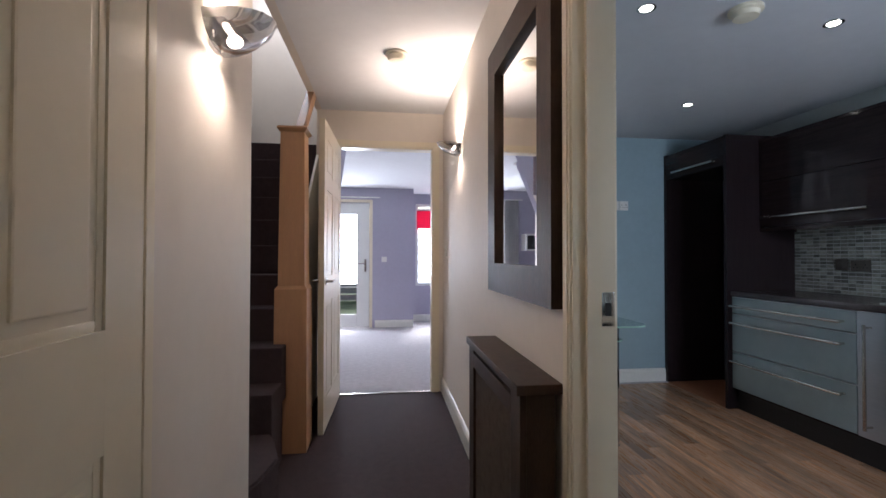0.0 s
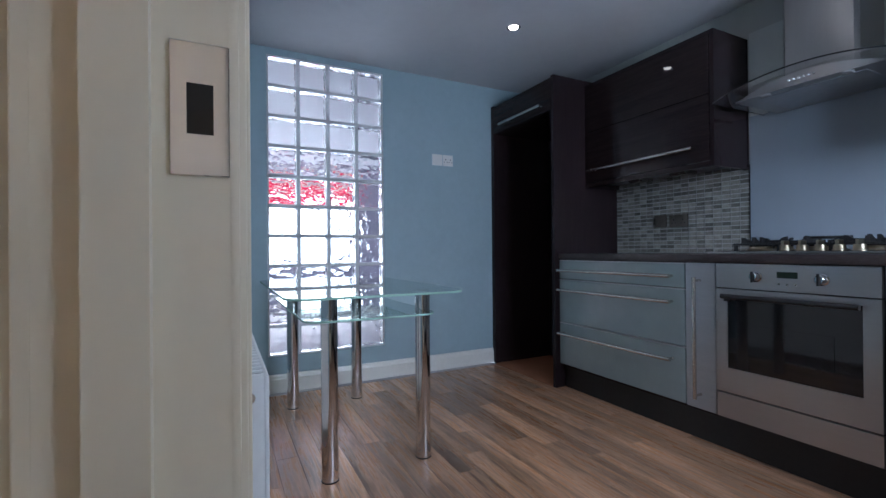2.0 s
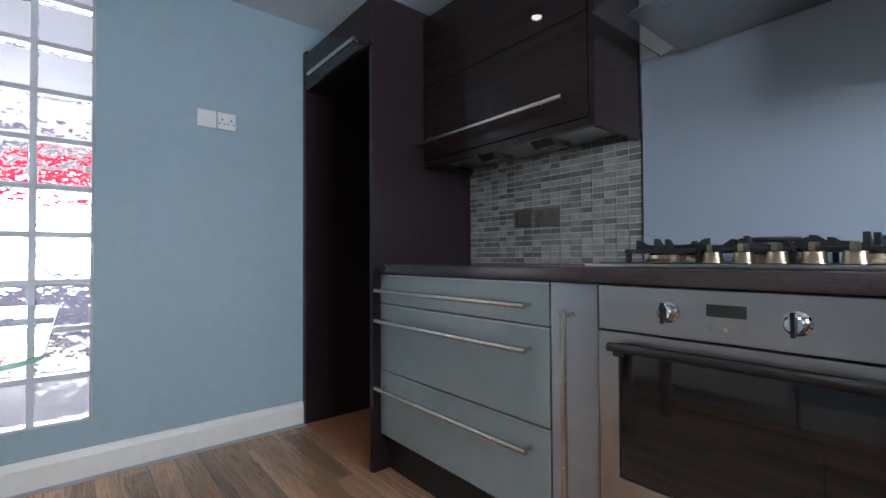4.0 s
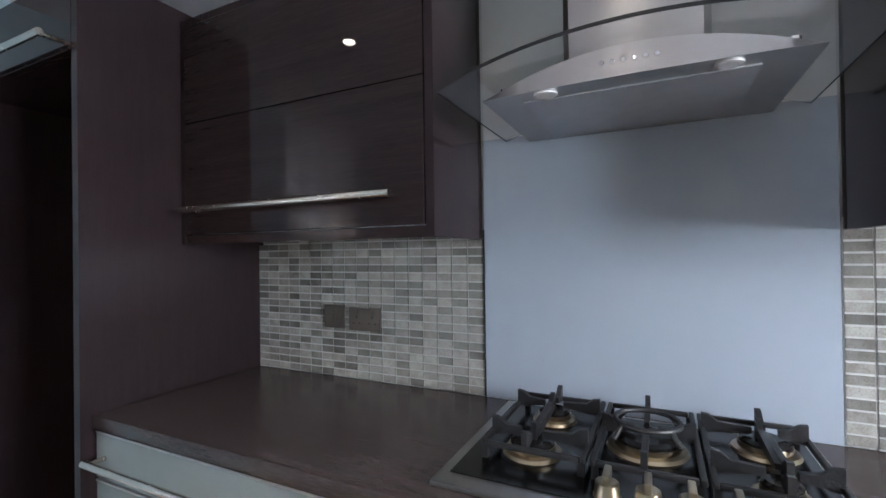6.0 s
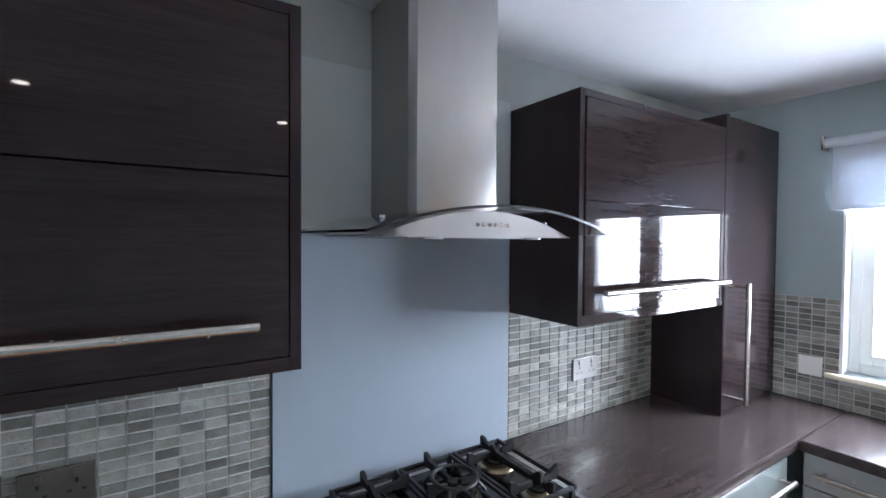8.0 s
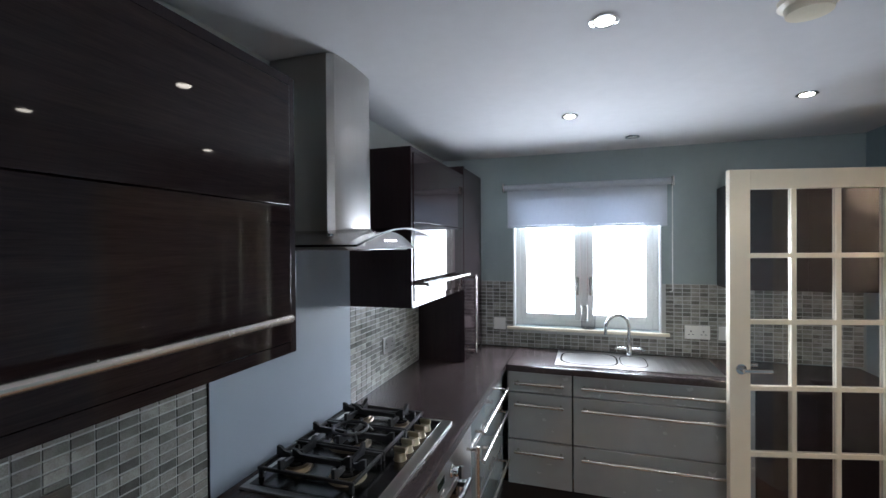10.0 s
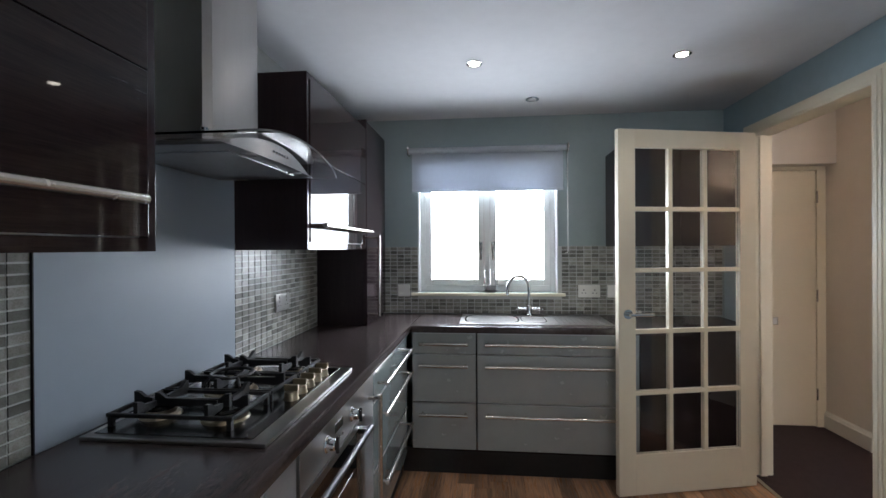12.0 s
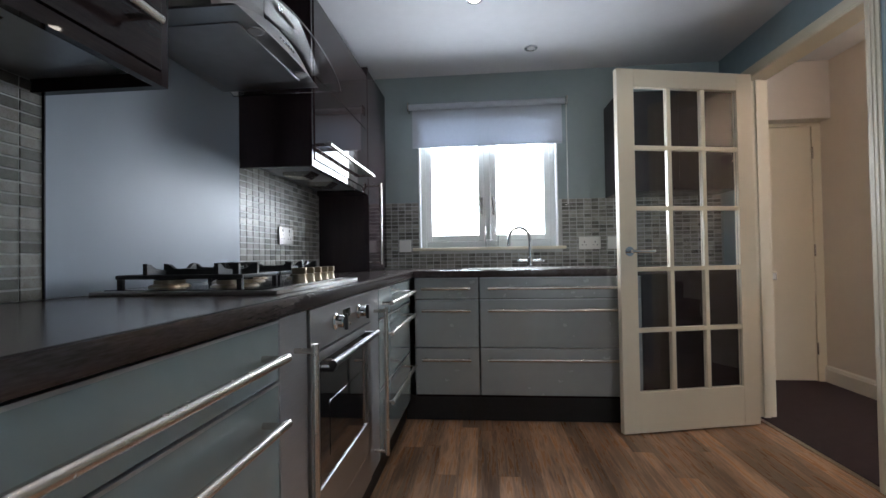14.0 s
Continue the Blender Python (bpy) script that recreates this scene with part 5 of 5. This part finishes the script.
# ---- stairs ----
def stairs():
    st = new("stairs")
    st.location = (-1.6, -1.3, 0)
    tagged(st, "carpeted staircase rising beside the hall", "stairs", kind="structure")
    run, rise = 0.217, 0.20
    for k in range(1, 12):
        y = -1.32 + run * (k - 2)
        z = 0.05 + rise * k
        x1 = -1.245
        bm = boxes((-2.099, y, 0 if k < 3 else z - rise * 1.6, x1, y + run + 0.03, z), bev=0.012)
        if k == 1:
            bm = bmesh.new()
            prism(bm, [(-2.099, -2.149), (-2.099, y + run), (-1.245, y + run), (-1.20, -1.45), (-1.14, -1.62), (-1.17, -1.82), (-1.32, -2.149)], 0.0, z, "Z")
            bmesh.ops.bevel(bm, geom=bm.edges[:], offset=0.012, segments=2, affect="EDGES")
        part("step", bm, "carpet", st, "step in dark carpet")
    bm = prism(bmesh.new(), [(-2.05, 0.35), (-1.45, 0.42), (1.5, 3.15), (1.5, 2.85), (-1.45, 0.0), (-2.05, 0.0)], -2.0988, -2.080, "X")
    part("string_board", bm, "skirting", st, "cream painted string board")
stairs()
bm = prism(bmesh.new(), [(-0.80, 0), (-0.80, 1.19), (0.098, 2.03), (0.098, 0)], -1.243, -1.225, "X")
setting("stair_side_panel", bm, "hall_wall", "cream painted panel below the stair rail", "stair panel")
nw = thing("newel_post", (-1.222, -0.90, 0), "pale beech newel post with a stepped base and a flat cap", "newel post")
NX, NY = -1.222, -0.90
def taper(bm, cx, cy, z0, z1, a0, a1):
    lo = [bm.verts.new((cx + sx * a0, cy + sy * a0, z0)) for sx, sy in ((-1, -1), (1, -1), (1, 1), (-1, 1))]
    hi = [bm.verts.new((cx + sx * a1, cy + sy * a1, z1)) for sx, sy in ((-1, -1), (1, -1), (1, 1), (-1, 1))]
    bm.faces.new(lo[::-1]), bm.faces.new(hi)
    for k in range(4):
        bm.faces.new((lo[k], lo[(k + 1) % 4], hi[(k + 1) % 4], hi[k]))
    return bm
part("lower_post", taper(bmesh.new(), NX, NY, 0, 0.975, 0.098, 0.094), "beech", nw)
part("collar", taper(bmesh.new(), NX, NY, 0.9752, 0.995, 0.094, 0.080), "beech", nw)
part("upper_post", taper(bmesh.new(), NX, NY, 0.9952, 1.930, 0.078, 0.070), "beech", nw)
part("cap", taper(taper(bmesh.new(), NX, NY, 1.9302, 1.948, 0.074, 0.090), NX, NY, 1.9485, 1.962, 0.090, 0.084), "beech", nw)
rail = thing("stair_handrail", (-1.2, 0, 2.0), "pale beech sloping handrail rising from the newel post", "handrail")
bm = prism(bmesh.new(), [(-0.815, 1.83), (-0.815, 1.94), (0.097, 2.79), (0.097, 2.67)], -1.255, -1.205, "X")
part("rail", bm, "beech", rail)

# ---- living room beyond ----
gd = new("door_5")
gd.location = (-1.2, LY, 0)
tagged(gd, "closed white garden door with one tall glass pane", "door", kind="structure")
gx0, gx1 = -1.635, -0.925
part("leaf", boxes((gx0, LY + 0.03, 0.02, gx0 + 0.13, LY + 0.08, 2.045), (gx1 - 0.20, LY + 0.03, 0.02, gx1, LY + 0.08, 2.045), (gx0 + 0.1302, LY + 0.03, 0.02, gx1 - 0.2002, LY + 0.08, 0.22), (gx0 + 0.1302, LY + 0.03, 1.86, gx1 - 0.2002, LY + 0.08, 2.045), bev=0.004), "upvc", gd)
g = part("pane", boxes((gx0 + 0.131, LY + 0.052, 0.221, gx1 - 0.201, LY + 0.058, 1.859)), "glass", gd)
g.visible_shadow = False
bm = boxes((gx1 - 0.075, LY + 0.018, 0.92, gx1 - 0.045, LY + 0.0298, 1.12), bev=0.003)
rod(bm, (gx1 - 0.06, LY - 0.02, 1.05), (gx1 - 0.06, LY + 0.02, 1.05), 0.008)
rod(bm, (gx1 - 0.06, LY - 0.02, 1.05), (gx1 - 0.18, LY - 0.02, 1.05), 0.008)
part("door_handle", bm, "satin", gd)
lw = new("window_3")
lw.location = (0.6, 4.3, 0.9)
tagged(lw, "white living room window behind a half-lowered red blind", "window", kind="structure")
part("window_frame", frame_of(-0.119, 1.949, 0.641, 2.119, 0.05, 4.29, 4.34), "upvc", lw)
part("mullion", boxes((0.88, 4.29, 0.692, 0.94, 4.341, 2.068)), "upvc", lw)
for a, b in ((-0.068, 0.879), (0.941, 1.898)):
    g = part("pane", boxes((a, 4.31, 0.692, b, 4.316, 2.068)), "glass", lw)
    g.visible_shadow = False
rb = thing("roller_blind", (0.6, 4.24, 2.1), "crimson roller blind, partly lowered over the living room window", "roller blind")
part("cloth", boxes((-0.10, 4.235, 1.67, 1.93, 4.2365, 2.0)), "red_blind", rb)
part("roller", rod(bmesh.new(), (-0.10, 4.225, 2.01), (1.93, 4.225, 2.01), 0.02), "white_plastic", rb)
sh = thing("wall_shelf", (-2.25, LY - 0.2, 1.28), "white box shelf with a black screen on the lilac wall", "wall shelf")
part("shelf_box", boxes((-2.55, LY - 0.25, 1.27, -2.0, LY - 0.001, 1.29), (-2.55, LY - 0.25, 1.53, -2.0, LY - 0.001, 1.55), (-2.55, LY - 0.25, 1.2902, -2.53, LY - 0.001, 1.5298), (-2.02, LY - 0.25, 1.2902, -2.0, LY - 0.001, 1.5298)), "white_plastic", sh)
part("screen", boxes((-2.52, LY - 0.2, 1.295, -2.05, LY - 0.18, 1.52)), "black_glass", sh, "small black screen")
pole = thing("curtain_pole", (-1.2, LY - 0.08, 2.13), "thin white curtain pole above the garden door", "curtain pole")
part("pole", rod(bmesh.new(), (-2.0, LY - 0.07, 2.13), (-0.75, LY - 0.07, 2.13), 0.010), "white_plastic", pole)
for x in (-1.85, -0.80):
    part("bracket", rod(bmesh.new(), (x, LY - 0.001, 2.13), (x, LY - 0.059, 2.13), 0.007), "white_plastic", pole)
cur = thing("curtain", (-1.75, LY - 0.07, 0.03), "white curtain drawn aside, hanging beside the garden door", "curtain")
bm = bmesh.new()
cols = []
for i in range(49):
    x = -1.93 + 0.28 * i / 48
    y = LY - 0.075 + 0.028 * math.sin(i * 0.95)
    cols.append([bm.verts.new((x, y + 0.004 * math.sin(z * 3 + i), z)) for z in (0.03, 0.5, 1.0, 1.5, 2.118)])
for a, b in zip(cols, cols[1:]):
    for k in range(4):
        bm.faces.new((a[k], b[k], b[k + 1], a[k + 1]))
bmesh.ops.solidify(bm, geom=bm.faces[:], thickness=0.002)
part("cloth", bm, "curtain", cur)
wall_plate("white thermostat on the lilac wall", (-0.68, LY, 1.12), (0.086, 0.086), "-y", -1)

# ---- outside ----
setting("ground", boxes((-400, -400, -0.5, 400, 400, -0.15)), "asphalt", "grey street paving outside the houses", "ground")
setting("lawn", boxes((-8, 5.2, -0.149, 8, 14, -0.10)), "grass", "short grass in the back garden", "grass")
def house(at, w, d, h, label, face, wall="brick"):
    """A plain terraced house; its front looks along face (+1: +y, -1: -y)."""
    x, y = at
    hs = thing("house", (x, y, -0.15), label, "house", "houses beyond the windows")
    part("wall", boxes((x - w / 2, y, -0.15, x + w / 2, y + d, h)), wall, hs)
    part("roof", prism(bmesh.new(), [(y - 0.3, h), (y + d / 2, h + 2.2), (y + d + 0.3, h)], x - w / 2 - 0.2, x + w / 2 + 0.2, "X"), "roof", hs)
    fy = y + d if face > 0 else y
    for wx in (-w / 4, w / 4):
        for wz in (0.9, 3.3):
            if wx < 0 and wz < 1:
                dd = part("door", boxes((x + wx - 0.45, fy - 0.02 * face, 0, x + wx + 0.45, fy + 0.05 * face, 2.0)), "red_door", hs, "red front door")
                part("door_frame", boxes((x + wx - 0.53, fy + 0.001 * face, 0, x + wx - 0.451, fy + 0.06 * face, 2.08), (x + wx + 0.451, fy + 0.001 * face, 0, x + wx + 0.53, fy + 0.06 * face, 2.08)), "upvc", dd)
                continue
            wn_ = part("window", boxes((x + wx - 0.6, fy + 0.001 * face, wz, x + wx + 0.6, fy + 0.04 * face, wz + 1.2)), "upvc", hs)
            for sx in (-0.28, 0.28):
                part("pane", boxes((x + wx + sx - 0.24, fy + 0.041 * face, wz + 0.07, x + wx + sx + 0.24, fy + 0.05 * face, wz + 1.13)), "window_dark", wn_)
for hx, mat, lab in ((-9, "brick", "pale red brick terraced house with a grey roof"), (-2.8, "render_w", "white rendered terraced house with a grey roof"), (3.4, "brick", "red brick terraced house with a red front door"), (9.6, "render_w", "white rendered terraced house across the street")):
    house((hx, -24), 6.2, 7, 5.2, lab, 1, mat)
fence = thing("garden_fence", (0, 9.0, -0.1), "weathered timber fence of level boards across the garden", "fence")
for i in range(9):
    part("board", boxes((-7, 9.0, -0.08 + i * 0.2, 7, 9.02, 0.08 + i * 0.2)), "timber", fence)
for i in range(8):
    part("post", boxes((-7 + 2 * i, 9.021, -0.1, -6.9 + 2 * i, 9.1, 1.8)), "timber", fence)

# ---- mosaic tiles, as pieces ----
rnd = random.Random(5)


def mosaic(name, label, axis, u0, u1, z0, z1, plane, skip=()):
    """Small stone tiles with recessed joints on a wall."""
    back = boxes((plane - 0.004, u0, z0, plane - 0.0002, u1, z1)) if axis == "x" else None
    if axis == "y":
        back = bmesh.new()
        cells = [(u0, u1, z0, z1)]
        for a, b, lo, hi in skip:
            cells = [(u0, a, z0, z1), (a, b, z0, lo), (b, u1, z0, z1)]
        for a, b, lo, hi in cells:
            box(back, a, plane + 0.0002, lo, b, plane + 0.004, hi)
    panel = new(name, mesh_of(name, back, "grout"))
    tagged(panel, label, "tiled splashback", kind="structure")
    pw, ph, g = 0.0505, 0.0258, 0.0046
    nu, nz = round((u1 - u0) / pw), round((z1 - z0) / ph)
    pw, ph = (u1 - u0) / nu, (z1 - z0) / nz
    bm = bmesh.new()
    if axis == "x":
        box(bm, -0.0028, -(pw - g) / 2, -(ph - g) / 2, 0, (pw - g) / 2, (ph - g) / 2)
    else:
        box(bm, -(pw - g) / 2, 0, -(ph - g) / 2, (pw - g) / 2, 0.0028, (ph - g) / 2)
    me = mesh_of("tile", bm, "tile")
    for i in range(nu):
        for j in range(nz):
            u, z = u0 + (i + 0.5) * pw, z0 + (j + 0.5) * ph
            if any(a - pw * 0.4 < u < b + pw * 0.4 and lo - ph * 0.4 < z for a, b, lo, hi in skip):
                continue
            ob = new("tile", me)
            ob.parent = panel
            lift = rnd.uniform(0, 0.0006)
            ob.location = (plane - 0.0038 - lift, u, z) if axis == "x" else (u, plane + 0.0038 + lift, z)
mosaic("tiles_east", "grey green stone mosaic beside the fridge housing", "x", -1.541, -0.621, 0.9125, 1.40, KX1)
mosaic("tiles_east_far", "grey green stone mosaic under the far wall cabinet", "x", -3.237, -2.355, 0.9125, 1.40, KX1)
mosaic("tiles_south", "grey green stone mosaic round the kitchen window", "y", -0.04, 2.27, 0.9125, 1.385, KY0, skip=[(WX0, WX1, WZ0 - 0.022, 3)])
setting("splashback_edge", boxes((KX1 - 0.010, -1.5445, 0.9125, KX1 - 0.0002, -1.5415, 1.40)), "black", "thin dark trim beside the glass splashback", "trim")

# ---- laminate boards, as pieces ----
kf = new("floor_kitchen", mesh_of("floor_kitchen", boxes((-0.0395, KY0, -0.0118, KX1, KY1, -0.0035)), "gap"))
tagged(kf, "brown oak strip laminate floor in narrow boards", "laminate floor", kind="structure")
STRIP = 0.097
ncol = int((KX1 + 0.04) / STRIP) + 1
for c in range(ncol):
    x0 = -0.0395 + c * STRIP
    x1 = min(x0 + STRIP - 0.0008, KX1)
    y = KY0 - rnd.uniform(0, 0.5)
    while y < KY1:
        ln = rnd.choice((0.6, 0.8, 1.0, 1.2))
        a, b = max(y, KY0), min(y + ln - 0.0008, KY1)
        if b > a + 0.01:
            bm = bmesh.new()
            ww, ll = x1 - x0, b - a
            box(bm, 0, 0, -0.0034, ww, ll, 0)
            ob = new("plank", mesh_of("plank", bm, "floor", smooth=False))
            ob.parent, ob.location = kf, (x0, a, 0)
        y += ln
